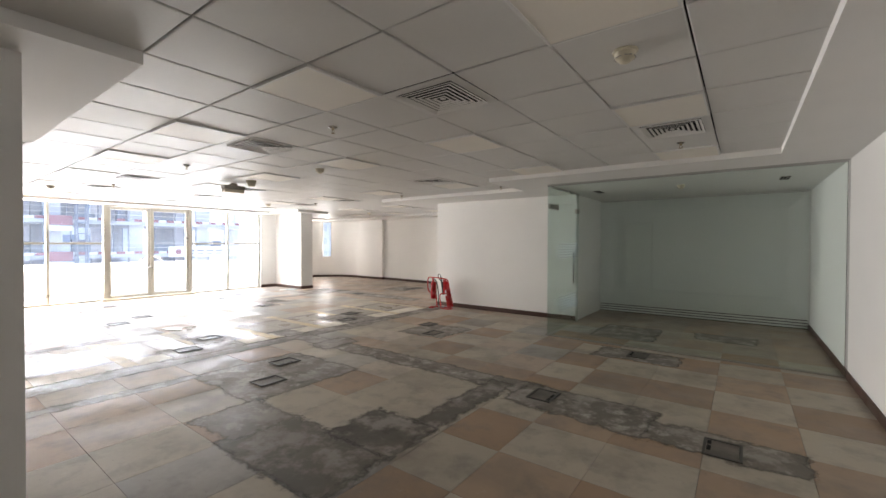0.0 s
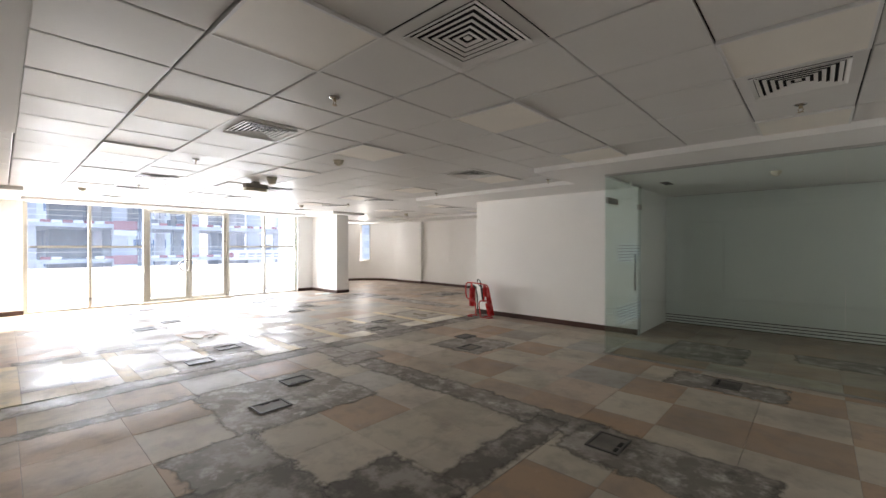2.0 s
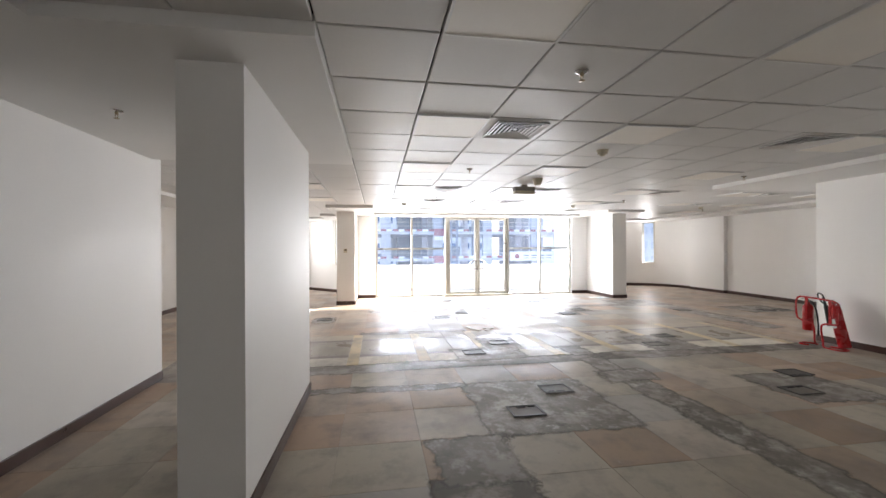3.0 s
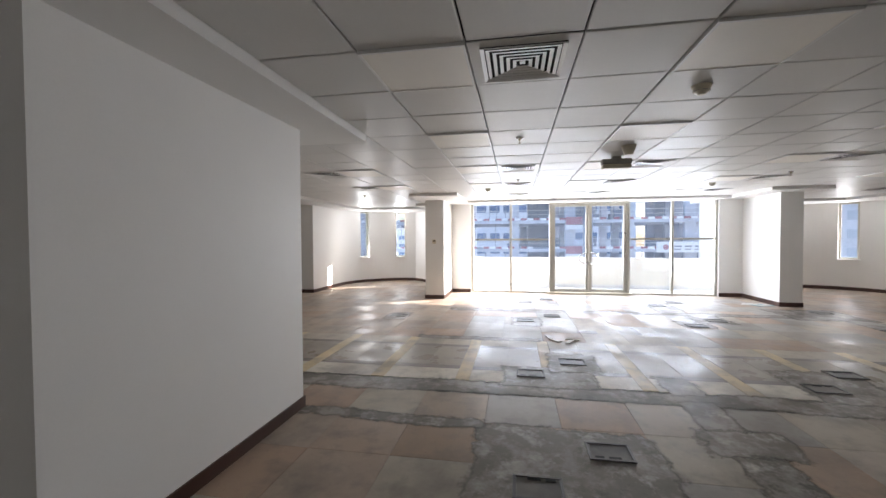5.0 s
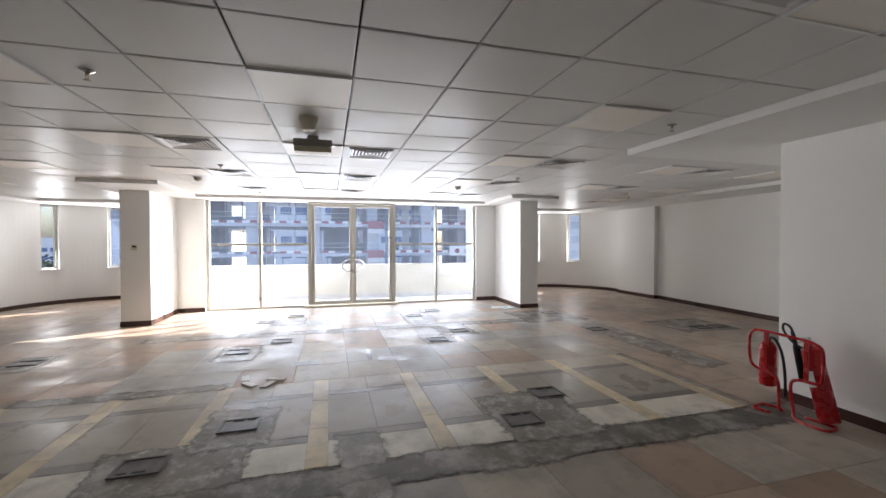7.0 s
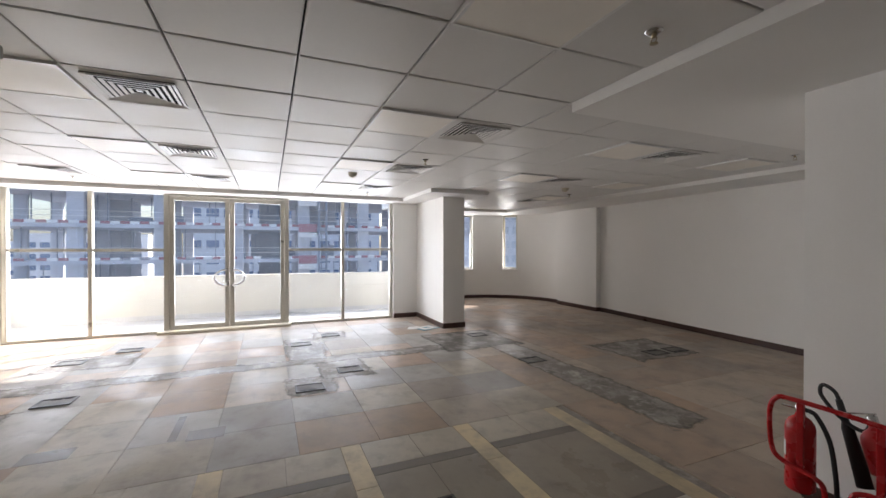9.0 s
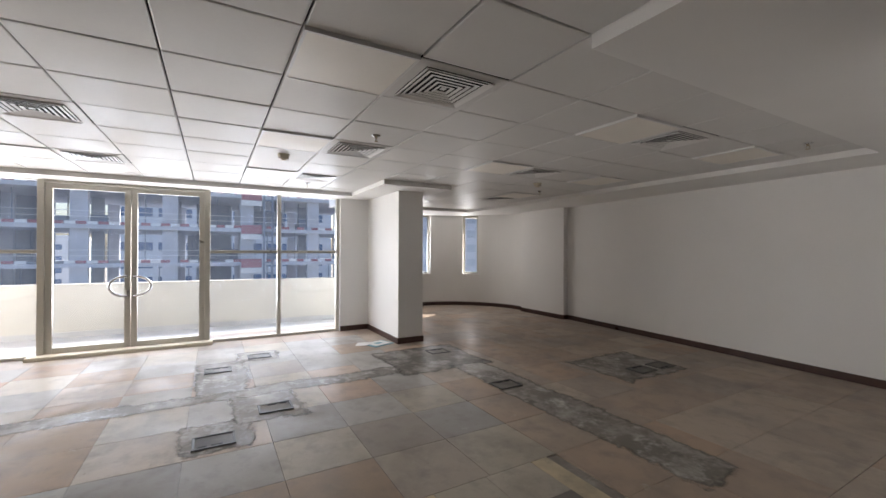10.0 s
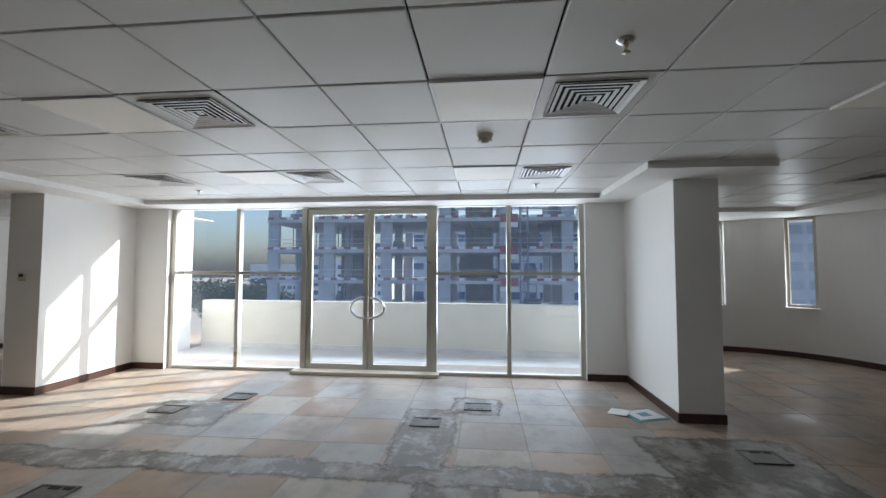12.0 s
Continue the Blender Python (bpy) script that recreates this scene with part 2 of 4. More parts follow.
def add_turned(bm, profile, sides=28, m=None):
    """A turned solid about z: profile is (radius, height) from bottom to top."""
    rings = []
    for r, z in profile:
        rings.append([bm.verts.new((r * math.cos(2 * math.pi * i / sides), r * math.sin(2 * math.pi * i / sides), z)) for i in range(sides)])
    for a, b in zip(rings, rings[1:]):
        for i in range(sides):
            f = bm.faces.new((a[i], a[(i + 1) % sides], b[(i + 1) % sides], b[i]))
            f.smooth = True
    bm.faces.new(rings[0][::-1])
    bm.faces.new(rings[-1])
    if m is not None:
        bmesh.ops.transform(bm, verts=[v for ring in rings for v in ring], matrix=m)
    return bm


def turned(profile, sides=28, m=None):
    return add_turned(bmesh.new(), profile, sides, m)


def smooth_line(points, steps=8):
    """A rounded line through the points."""
    p = [Vector(q) for q in points]
    p = [2 * p[0] - p[1]] + p + [2 * p[-1] - p[-2]]
    out = []
    for i in range(1, len(p) - 2):
        for k in range(steps):
            t = k / steps
            a, b, c, d = p[i - 1], p[i], p[i + 1], p[i + 2]
            out.append(0.5 * (2 * b + (c - a) * t + (2 * a - 5 * b + 4 * c - d) * t * t + (3 * b - a - 3 * c + d) * t ** 3))
    out.append(p[-2])
    return out


def add_tube(bm, line, radius, sides=12):
    line = [Vector(p) for p in line]
    side = None
    rings = []
    for i, p in enumerate(line):
        d = (line[min(i + 1, len(line) - 1)] - line[max(i - 1, 0)]).normalized()
        if side is None:
            side = d.orthogonal().normalized()
        side = (side - d * side.dot(d)).normalized()
        other = d.cross(side)
        rings.append([bm.verts.new(p + radius * (math.cos(2 * math.pi * k / sides) * side + math.sin(2 * math.pi * k / sides) * other)) for k in range(sides)])
    for a, b in zip(rings, rings[1:]):
        for k in range(sides):
            f = bm.faces.new((a[k], a[(k + 1) % sides], b[(k + 1) % sides], b[k]))
            f.smooth = True
    bm.faces.new(rings[0][::-1])
    bm.faces.new(rings[-1])
    return bm


def tube(line, radius, sides=12):
    return add_tube(bmesh.new(), line, radius, sides)


def mesh_of(name, bm, mat):
    bmesh.ops.recalc_face_normals(bm, faces=bm.faces)
    me = bpy.data.meshes.new(name)
    bm.to_mesh(me)
    bm.free()
    me.materials.append(mat)
    return me


def part(name, bm, mat, parent, label=""):
    ob = new(name, mesh_of(name, bm, mat))
    ob.parent = parent
    return tagged(ob, label)


def thing(name, bm, mat, label, category, group=""):
    return tagged(new(name, mesh_of(name, bm, mat)), label, category, group)


def holder(name, at, label, category, group="", turn=0.0):
    ob = new(name)
    ob.matrix_basis = pose(*at, 0, 0, turn)
    ob.empty_display_size = 0.1
    return tagged(ob, label, category, group)


def structure(name, bm, mat, label="", category=""):
    return tagged(new(name, mesh_of(name, bm, mat)), label or name.replace("_", " "), category or name.split("_")[0], kind="structure")


# ---- the large structure ----
TOP, SOF, TILEZ = 2.62, 2.46, 2.525
ROOM_E, ROOM_S = 1.67, -0.64
WIN_X = -12.37


def prism(corners, z0, z1):
    bm = bmesh.new()
    low, top = [bm.verts.new((x, y, z0)) for x, y in corners], [bm.verts.new((x, y, z1)) for x, y in corners]
    bm.faces.new(low[::-1])
    bm.faces.new(top)
    for k in range(len(corners)):
        q = (k + 1) % len(corners)
        bm.faces.new((low[k], low[q], top[q], top[k]))
    return bm


def wall(name, x0, x1, y0, y1, z0=-0.02, z1=TOP, mat=PAINT, label="smooth white painted wall"):
    return structure(name, box(x0, x1, y0, y1, z0, z1), mat, label, "wall")


def skirting(x0, y0, x1, y1, nx, ny):
    """A skirting board along a wall line; (nx, ny) points into the room."""
    t, h = 0.014, 0.10
    a, b = sorted((x0, x1)), sorted((y0, y1))
    if nx:
        a = sorted((x0 + nx * 0.001, x0 + nx * t))
    else:
        b = sorted((y0 + ny * 0.001, y0 + ny * t))
    return structure("baseboard", box(a[0], a[1], b[0], b[1], 0.002, h, 0.003), SKIRT, "dark brown skirting at the foot of the wall", "baseboard")


# floor slab and closing roof
structure("floor", box(-15.6, 2.0, -3.5, 13.2, -0.30, -0.006), CEMENT, "bare grey cement screed under worn tiles", "floor")
for x0, x1, y0, y1 in ((-12.5, 2.0, -3.5, 13.2), (-13.8, -12.5, -3.5, 0.96), (-15.6, -13.8, -3.5, -0.6), (-15.6, -12.5, 8.62, 13.2)):
    structure("roof_slab", box(x0, x1, y0, y1, TOP, 2.85), SOFFIT, "concrete slab above the ceiling", "slab")

structure("roof_slab", prism([(-13.8, -0.6), (-13.8, 0.96), (-15.5, -0.6)], TOP, 2.85), SOFFIT, "concrete slab above the ceiling", "slab")
wall("wall_east", ROOM_E, 2.0, -0.9, 10.6)
skirting(ROOM_E, ROOM_S, ROOM_E, 7.0, -1, 0)
skirting(ROOM_E, 7.04, ROOM_E, 10.25, -1, 0)
wall("wall_glass_room_back", -1.9, ROOM_E, 10.25, 10.6)
wall("wall_block_side", -1.99, -1.885, 8.67, 10.6)
wall("wall_block_front", -5.255, -1.885, 8.55, 8.67)
skirting(-5.255, 8.55, -1.885, 8.55, 0, -1)
wall("wall_block_west", -5.255, -5.13, 8.67, 12.9)
skirting(-5.255, 8.55, -5.255, 12.62, -1, 0)
# corridor side: back wall with a dark doorway
DOOR0, DOOR1, DOOR_H = -2.59, -1.59, 2.12
wall("wall_south_a", -5.0, DOOR0 - 0.07, ROOM_S - 0.16, ROOM_S)
wall("wall_south_b", DOOR1 + 0.07, 1.67, ROOM_S - 0.16, ROOM_S)
wall("wall_south_lintel", DOOR0 - 0.07, DOOR1 + 0.07, ROOM_S - 0.16, ROOM_S, DOOR_H + 0.07)
skirting(-5.0, ROOM_S, DOOR0 - 0.075, ROOM_S, 0, 1)
skirting(DOOR1 + 0.075, ROOM_S, 1.67, ROOM_S, 0, 1)
wall("wall_left_east", -5.0, -4.88, -3.3, ROOM_S - 0.16)
wall("wall_store_back", -4.88, 2.0, -3.3, -3.15)
wall("wall_store_east", 0.1, 0.25, -3.15, ROOM_S - 0.16)
# free-standing stub wall beside the walk
structure("wall_stub", prism([(-4.28, 0.75), (-2.24, 0.75), (-2.24, 1.085), (-4.28, 1.09)], -0.02, TOP), PAINT, "short free-standing white wall", "wall")
structure("baseboard", prism([(-4.294, 1.091), (-2.226, 1.086), (-2.226, 1.099), (-4.294, 1.104)], 0.002, 0.10), SKIRT, "dark brown skirting at the foot of the wall", "baseboard")
skirting(-4.294, 0.75, -2.226, 0.75, 0, -1)
skirting(-2.24, 0.75, -2.24, 1.085, 1, 0)
skirting(-4.28, 0.75, -4.28, 1.09, -1, 0)
# piers beside the glazed bay
PIER_R0, PIER_R1, PIER_L0, PIER_L1 = 8.53, 8.965, 0.735, 1.20
wall("pier_north", -12.5, -10.78, PIER_R0, PIER_R1)
wall("pier_south", -12.5, -10.89, PIER_L0, PIER_L1)
wall("wall_bay_north", -12.5, -12.24, 8.00, PIER_R0)
wall("wall_bay_south", -12.5, -12.24, PIER_L1, 1.73)
skirting(-12.24, PIER_R0, -10.766, PIER_R0, 0, -1)
skirting(-10.78, PIER_R0, -10.78, PIER_R1 + 0.014, 1, 0)
skirting(-12.5, PIER_R1, -10.78, PIER_R1, 0, 1)
skirting(-12.24, 8.0, -12.24, PIER_R0 - 0.014, 1, 0)
skirting(-12.24, PIER_L1, -10.876, PIER_L1, 0, 1)
skirting(-10.89, PIER_L0, -10.89, PIER_L1, 1, 0)
skirting(-12.5, PIER_L0, -10.89, PIER_L0, 0, -1)
skirting(-12.24, PIER_L1 + 0.014, -12.24, 1.73, 1, 0)
# balcony side walls, which are the end rooms' outer walls
wall("wall_balcony_north", -14.9, -12.5, 8.62, PIER_R1, -0.3)
wall("wall_balcony_south", -13.8, -12.5, PIER_L0, 0.96, -0.3)


def splay(u0, u1, z0, z1, inner=0.0, outer=1.0):
    """A stretch of the splayed wall that closes the south end room towards the balcony; u runs along it."""
    a, b, c, d = Vector((-13.8, PIER_L0)), Vector((-15.22, -0.6)), Vector((-13.8, 0.96)), Vector((-15.5, -0.6))
    p = lambda u, q: tuple((a.lerp(b, u)).lerp(c.lerp(d, u), q))
    return prism([p(u0, inner), p(u1, inner), p(u1, outer), p(u0, outer)], z0, z1)


structure("wall_splay_east", splay(0.0, 0.18, -0.3, TOP), PAINT, "smooth white painted wall", "wall")
structure("wall_splay_west", splay(0.34, 1.0, -0.3, TOP), PAINT, "smooth white painted wall", "wall")
structure("wall_splay_sill", splay(0.18, 0.34, -0.3, 0.95), PAINT, "smooth white painted wall", "wall")
structure("wall_splay_head", splay(0.18, 0.34, 2.46, TOP), PAINT, "smooth white painted wall", "wall")
structure("baseboard", splay(0.0, 1.0, 0.002, 0.10, -0.08, -0.01), SKIRT, "dark brown skirting at the foot of the wall", "baseboard")
w = new("window_6")
tagged(w, "narrow upright side window in a grey aluminium frame", "window", kind="structure")
for u0, u1, z0, z1 in ((0.182, 0.197, 0.953, 2.457), (0.323, 0.338, 0.953, 2.457), (0.197, 0.323, 0.953, 0.985), (0.197, 0.323, 2.425, 2.457)):
    part("window_frame", splay(u0, u1, z0, z1, 0.45, 0.65), ALU, w)
part("pane", splay(0.197, 0.323, 0.985, 2.425, 0.53, 0.57), GLASS_CLEAR, w).visible_shadow = False
# long walls of the two end rooms
structure("wall_north", prism([(-11.2, 12.74), (-5.13, 12.25), (-5.13, 12.95), (-11.2, 12.95)], -0.02, TOP), PAINT, "smooth white painted wall", "wall")
structure("baseboard", prism([(-11.2, 12.726), (-5.26, 12.2465), (-5.26, 12.2595), (-11.2, 12.739)], 0.002, 0.10), SKIRT, "dark brown skirting at the foot of the wall", "baseboard")
wall("wall_north_west", -12.6, -11.2, 12.62, 12.95)
skirting(-12.6, 12.62, -11.2, 12.62, 0, -1)
skirting(-11.2, 12.606, -11.2, 12.72, 1, 0)
wall("wall_southroom", -11.5, -5.0, -3.3, -3.0)
skirting(-11.5, -3.0, -5.0, -3.0, 0, 1)
wall("wall_southroom_west", -13.2, -11.5, -3.3, -2.62)
skirting(-13.2, -2.62, -11.5, -2.62, 0, 1)
skirting(-11.5, -3.0, -11.5, -2.606, 1, 0)


def arc_wall(name, cx, cy, r, a0, a1, openings, sill, head, thick=0.28):
    """A curved wall with upright slot windows between the given angles (degrees); the wall's inner face has radius r."""
    edges = sorted({a0, a1, *[a for o in openings for a in o]})
    bm = bmesh.new()

    def piece(b0, b1, z0, z1):
        n = max(1, int(abs(b1 - b0) / 3))
        ring = []
        for i in range(n + 1):
            a = radians(b0 + (b1 - b0) * i / n)
            c, s = math.cos(a), math.sin(a)
            ring.append([bm.verts.new((cx + q * c, cy + q * s, z)) for q, z in ((r, z0), (r + thick, z0), (r + thick, z1), (r, z1))])
        for p, q in zip(ring, ring[1:]):
            for k in range(4):
                bm.faces.new((p[k], p[(k + 1) % 4], q[(k + 1) % 4], q[k]))
        bm.faces.new(ring[0])
        bm.faces.new(ring[-1][::-1])

    for b0, b1 in zip(edges, edges[1:]):
        if (b0, b1) in openings:
            piece(b0, b1, -0.02, sill)
            piece(b0, b1, head, TOP)
        else:
            piece(b0, b1, -0.02, TOP)
    structure(name, bm, PAINT, "curved white painted wall with slot windows", "wall")
    line = bmesh.new()
    n = 40
    ring = []
    for i in range(n + 1):
        a = radians(a0 + (a1 - a0) * i / n)
        ring.append([line.verts.new((cx + q * math.cos(a), cy + q * math.sin(a), z)) for q, z in ((r - 0.014, 0.002), (r - 0.001, 0.002), (r - 0.001, 0.10), (r - 0.014, 0.10))])
    for p, q in zip(ring, ring[1:]):
        for k in range(4):
            line.faces.new((p[k], p[(k + 1) % 4], q[(k + 1) % 4], q[k]))
    structure("baseboard", line, SKIRT, "dark brown skirting along the curved wall", "baseboard")
    for b0, b1 in openings:
        slot_window(cx, cy, r, b0, b1, sill, head)


WINDOW_COUNT = [1]


def slot_window(cx, cy, r, b0, b1, sill, head):
    WINDOW_COUNT[0] += 1
    mid = (b0 + b1) / 2
    half = r * math.sin(radians(abs(b1 - b0) / 2))
    w = new("window_%d" % WINDOW_COUNT[0])
    w.matrix_basis = pose(cx + (r + 0.10) * math.cos(radians(mid)), cy + (r + 0.10) * math.sin(radians(mid)), 0, 0, 0, mid)
    tagged(w, "narrow upright window in a grey aluminium frame", "window", kind="structure")
    for y0, y1, z0, z1 in ((-half, -half + 0.05, sill, head), (half - 0.05, half, sill, head), (-half + 0.05, half - 0.05, sill, sill + 0.05), (-half + 0.05, half - 0.05, head - 0.05, head)):
        part("window_frame", box(-0.03, 0.03, y0, y1, z0, z1, 0.004), ALU, w)
    pane = part("pane", box(-0.004, 0.004, -half + 0.05, half - 0.05, sill + 0.05, head - 0.05), GLASS_CLEAR, w)
    pane.visible_shadow = False
    part("window_sill", box(-0.16, -0.035, -half - 0.02, half + 0.02, sill - 0.02, sill - 0.001, 0.004), PAINT, w)


arc_wall("wall_curve_north", -12.6, 10.7, 2.05, 90, 180, [(131, 143), (168, 180)], 0.87, 2.46)
wall("wall_north_outer", -14.93, -14.65, PIER_R1 - 0.2, 10.7)
skirting(-14.65, PIER_R1, -14.65, 10.7, 1, 0)
arc_wall("wall_curve_south", -13.2, -0.6, 2.02, 180, 270, [(190, 201), (228, 238)], 0.87, 2.46)
skirting(-13.8, PIER_L0, -12.5, PIER_L0, 0, -1)
skirting(-14.65, PIER_R1, -12.5, PIER_R1, 0, 1)

# dropped plasterboard margins
SOFFITS = [
    (-4.82, -1.90, -3.2, 1.50), (-1.90, 1.75, -3.2, 0.33), (1.03, 1.75, 0.33, 6.25), (-2.50, 1.75, 6.25, 10.5), (-6.10, -2.50, 7.50, 12.8),
    (-13.35, -6.10, 11.50, 12.8), (-15.0, -13.35, 8.97, 12.9), (-12.45, -10.28, 8.09, 9.21), (-13.35, -12.45, 8.97, 9.21), (-12.45, -11.84, 1.68, 8.09),
    (-12.45, -9.90, 0.58, 1.68), (-13.6, -12.45, 0.10, 0.735), (-15.4, -13.6, -3.2, -0.6), (-13.6, -4.82, -3.2, -2.0),
]
for x0, x1, y0, y1 in SOFFITS:
    structure("ceiling_margin", box(x0, x1, y0, y1, SOF, TOP - 0.001), SOFFIT, "white dropped plasterboard margin round the tiled ceiling", "ceiling")

structure("ceiling_margin", prism([(-13.6, -0.6), (-15.2, -0.6), (-13.8, 0.735), (-13.6, 0.735)], SOF, TOP - 0.001), SOFFIT, "white dropped plasterboard margin round the tiled ceiling", "ceiling")

# ---- tiled ceiling ----
def cell(i, j):
    return -8.8 + 0.6 * i, 7.2 + 0.6 * j


LIGHTS = [(12, -8), (12, -5), (15, -5), (15, -2), (9, -5), (9, -8), (6, -1), (15, -8), (6, -8), (3, -8), (6, -5), (9, -1), (3, -1), (0, -1), (-3, -1),
          (0, -5), (3, -5), (-3, -5), (0, -11), (3, 3), (0, 6), (0, 3), (-3, 6), (3, 6), (12, -2), (0, -8), (3, -11)]
VENTS = [(13, -7), (9, -7), (15, -4), (9, -2), (3, -7), (0, -7), (-3, -7), (3, -4), (0, -4), (-3, -4), (3, 0), (0, 0), (-3, 0), (3, 4), (0, 4), (0, -12), (3, -12), (-4, 6)]
taken = set(LIGHTS) | set(VENTS)
rng = random.Random(7)
verts, faces = [], []
for i in range(-9, 17):
    for j in range(-17, 9):
        cx, cy = cell(i, j)
        if (i, j) in taken or (cx < -12.1 and 0.9 < cy < 8.7) or any(x0 < cx - 0.3 and cx + 0.3 < x1 and y0 < cy - 0.3 and cy + 0.3 < y1 for x0, x1, y0, y1 in SOFFITS):
            continue
        h, b, n0 = 0.2945, 0.007, len(verts)
        dz = rng.uniform(-0.0015, 0.0015)
        tilt = (rng.uniform(-0.004, 0.004), rng.uniform(-0.004, 0.004))
        for hh, z in ((h, TILEZ + 0.02), (h, TILEZ + b * 0.5), (h - b, TILEZ)):
            for sx, sy in ((-1, -1), (1, -1), (1, 1), (-1, 1)):
                verts.append((cx + sx * hh, cy + sy * hh, z + dz + tilt[0] * sx * hh + tilt[1] * sy * hh))
        for k in range(4):
            q = (k + 1) % 4
            faces.append((n0 + k, n0 + q, n0 + 4 + q, n0 + 4 + k))
            faces.append((n0 + 4 + k, n0 + 4 + q, n0 + 8 + q, n0 + 8 + k))
        faces.append((n0 + 8, n0 + 9, n0 + 10, n0 + 11))
me = bpy.data.meshes.new("ceiling")
me.from_pydata(verts, [], faces)
me.materials.append(METAL_TILE)
tagged(new("ceiling", me), "grid of pale grey metal ceiling tiles", "ceiling", kind="structure")
for x0, x1, y0, y1 in ((-12.2, 1.2, -2.2, 11.7), (-13.7, -12.2, -2.2, 0.9), (-13.7, -12.2, 8.7, 11.7)):
    structure("ceiling_void", box(x0, x1, y0, y1, TILEZ + 0.04, TILEZ + 0.05), JOINT, "dark void above the ceiling tiles", "ceiling")


def ceiling_light():
    t = holder("ceiling_light", (0, 0, 0), "square recessed ceiling light panel, switched off", "ceiling light", "square ceiling lights")
    bm = bmesh.new()
    for x0, x1, y0, y1 in ((-0.297, 0.297, -0.297, -0.282), (-0.297, 0.297, 0.282, 0.297), (-0.297, -0.282, -0.282, 0.282), (0.282, 0.297, -0.282, 0.282)):
        add_box(bm, x0, x1, y0, y1, -0.009, 0.03)
    part("frame", bm, WHITE_METAL, t)
    part("diffuser", box(-0.282, 0.282, -0.282, 0.282, -0.006, 0.02), DIFFUSER, t, "warm white frosted diffuser")
    return t


def ceiling_vent():
    t = holder("ceiling_vent", (0, 0, 0), "square white four-way air diffuser with stepped louvres", "ceiling vent", "square air diffusers")
    # Added black sheet paints the shade seen between the slats.
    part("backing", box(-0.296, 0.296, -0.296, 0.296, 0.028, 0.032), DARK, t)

    def ring(outer, inner, zo, zi, thick=0.006):
        bm = bmesh.new()
        rows = []
        for h, z in ((outer, zo), (inner, zi), (inner, zi + thick), (outer, zo + thick)):
            rows.append([bm.verts.new((sx * h, sy * h, z)) for sx, sy in ((-1, -1), (1, -1), (1, 1), (-1, 1))])
        for a, b in zip(rows, rows[1:] + rows[:1]):
            for k in range(4):
                bm.faces.new((a[k], a[(k + 1) % 4], b[(k + 1) % 4], b[k]))
        return bm

    part("frame", ring(0.295, 0.232, -0.002, -0.004), METAL_TILE, t)
    part("rim", ring(0.232, 0.210, -0.016, -0.006), WHITE_METAL, t)
    for k in range(5):
        o = 0.203 - 0.037 * k
        part("slat", ring(o, o - 0.020, -0.011, -0.007, 0.002), WHITE_METAL, t)
    part("slat", box(-0.016, 0.016, -0.016, 0.016, -0.006, 0.0), WHITE_METAL, t)
    return t


def place(maker, cells, z=TILEZ):
    first = None
    for i, j in cells:
        x, y = cell(i, j)
        if first is None:
            first = maker()
            first.matrix_basis = pose(x, y, z)
        else:
            copy_thing(first, pose(x, y, z, 0, 0, 0))


place(ceiling_light, LIGHTS, TILEZ - 0.004)
place(ceiling_vent, VENTS)


def smoke_detector():
    t = holder("smoke_detector", (0, 0, 0), "round aged ivory smoke detector on a ceiling tile", "smoke detector", "smoke detectors")
    part("base", turned([(0.058, -0.012), (0.062, -0.010), (0.064, 0.0)]), IVORY, t)
    part("body", turned([(0.012, -0.062), (0.026, -0.060), (0.030, -0.046), (0.046, -0.044), (0.052, -0.036), (0.053, -0.014), (0.055, -0.012)]), IVORY, t)
    for a in range(6):
        r = Matrix.Rotation(radians(60 * a), 4, "Z")
        bm = box(0.030, 0.0525, -0.018, 0.018, -0.0405, -0.0375)
        bm.transform(r)
        part("slot", bm, GREY_PLASTIC, t)
    return t


def sprinkler():
    t = holder("sprinkler", (0, 0, 0), "chrome pendant fire sprinkler under the ceiling", "sprinkler", "fire sprinklers")
    part("escutcheon", turned([(0.016, -0.014), (0.030, -0.010), (0.040, -0.003), (0.041, 0.0)]), STEEL, t)
    part("body", turned([(0.007, -0.030), (0.011, -0.028), (0.012, -0.012), (0.013, -0.010)], 12), BRASS, t)
    bm = bmesh.new()
    for s in (-1, 1):
        add_tube(bm, smooth_line([(s * 0.009, 0, -0.028), (s * 0.015, 0, -0.040), (s * 0.004, 0, -0.056)], 5), 0.0025, 6)
    part("yoke", bm, BRASS, t)
    part("deflector", turned([(0.004, -0.060), (0.019, -0.058), (0.019, -0.056), (0.004, -0.055)], 16), BRASS, t)
    return t


place(smoke_detector, [(15, -7), (8, -5), (-1, -8), (-1, -1), (-1, 5)])
place(sprinkler, [(11, -7), (15, -3), (10, 0), (6, -7), (1, -7), (1, 0), (6, 0), (-4, -7), (-4, 0), (-2, 6), (4, 6)])
for ob in [o for o in scene.objects if o.name.startswith("sprinkler")]:
    if ob.location.x < -11.9 or ob.location.y > 11.5:
        ob.location.z = SOF
copy_thing(bpy.data.objects["sprinkler"], pose(-3.15, -0.04, SOF))
copy_thing(bpy.data.objects["sprinkler"], pose(-10.0, -0.51, TILEZ))

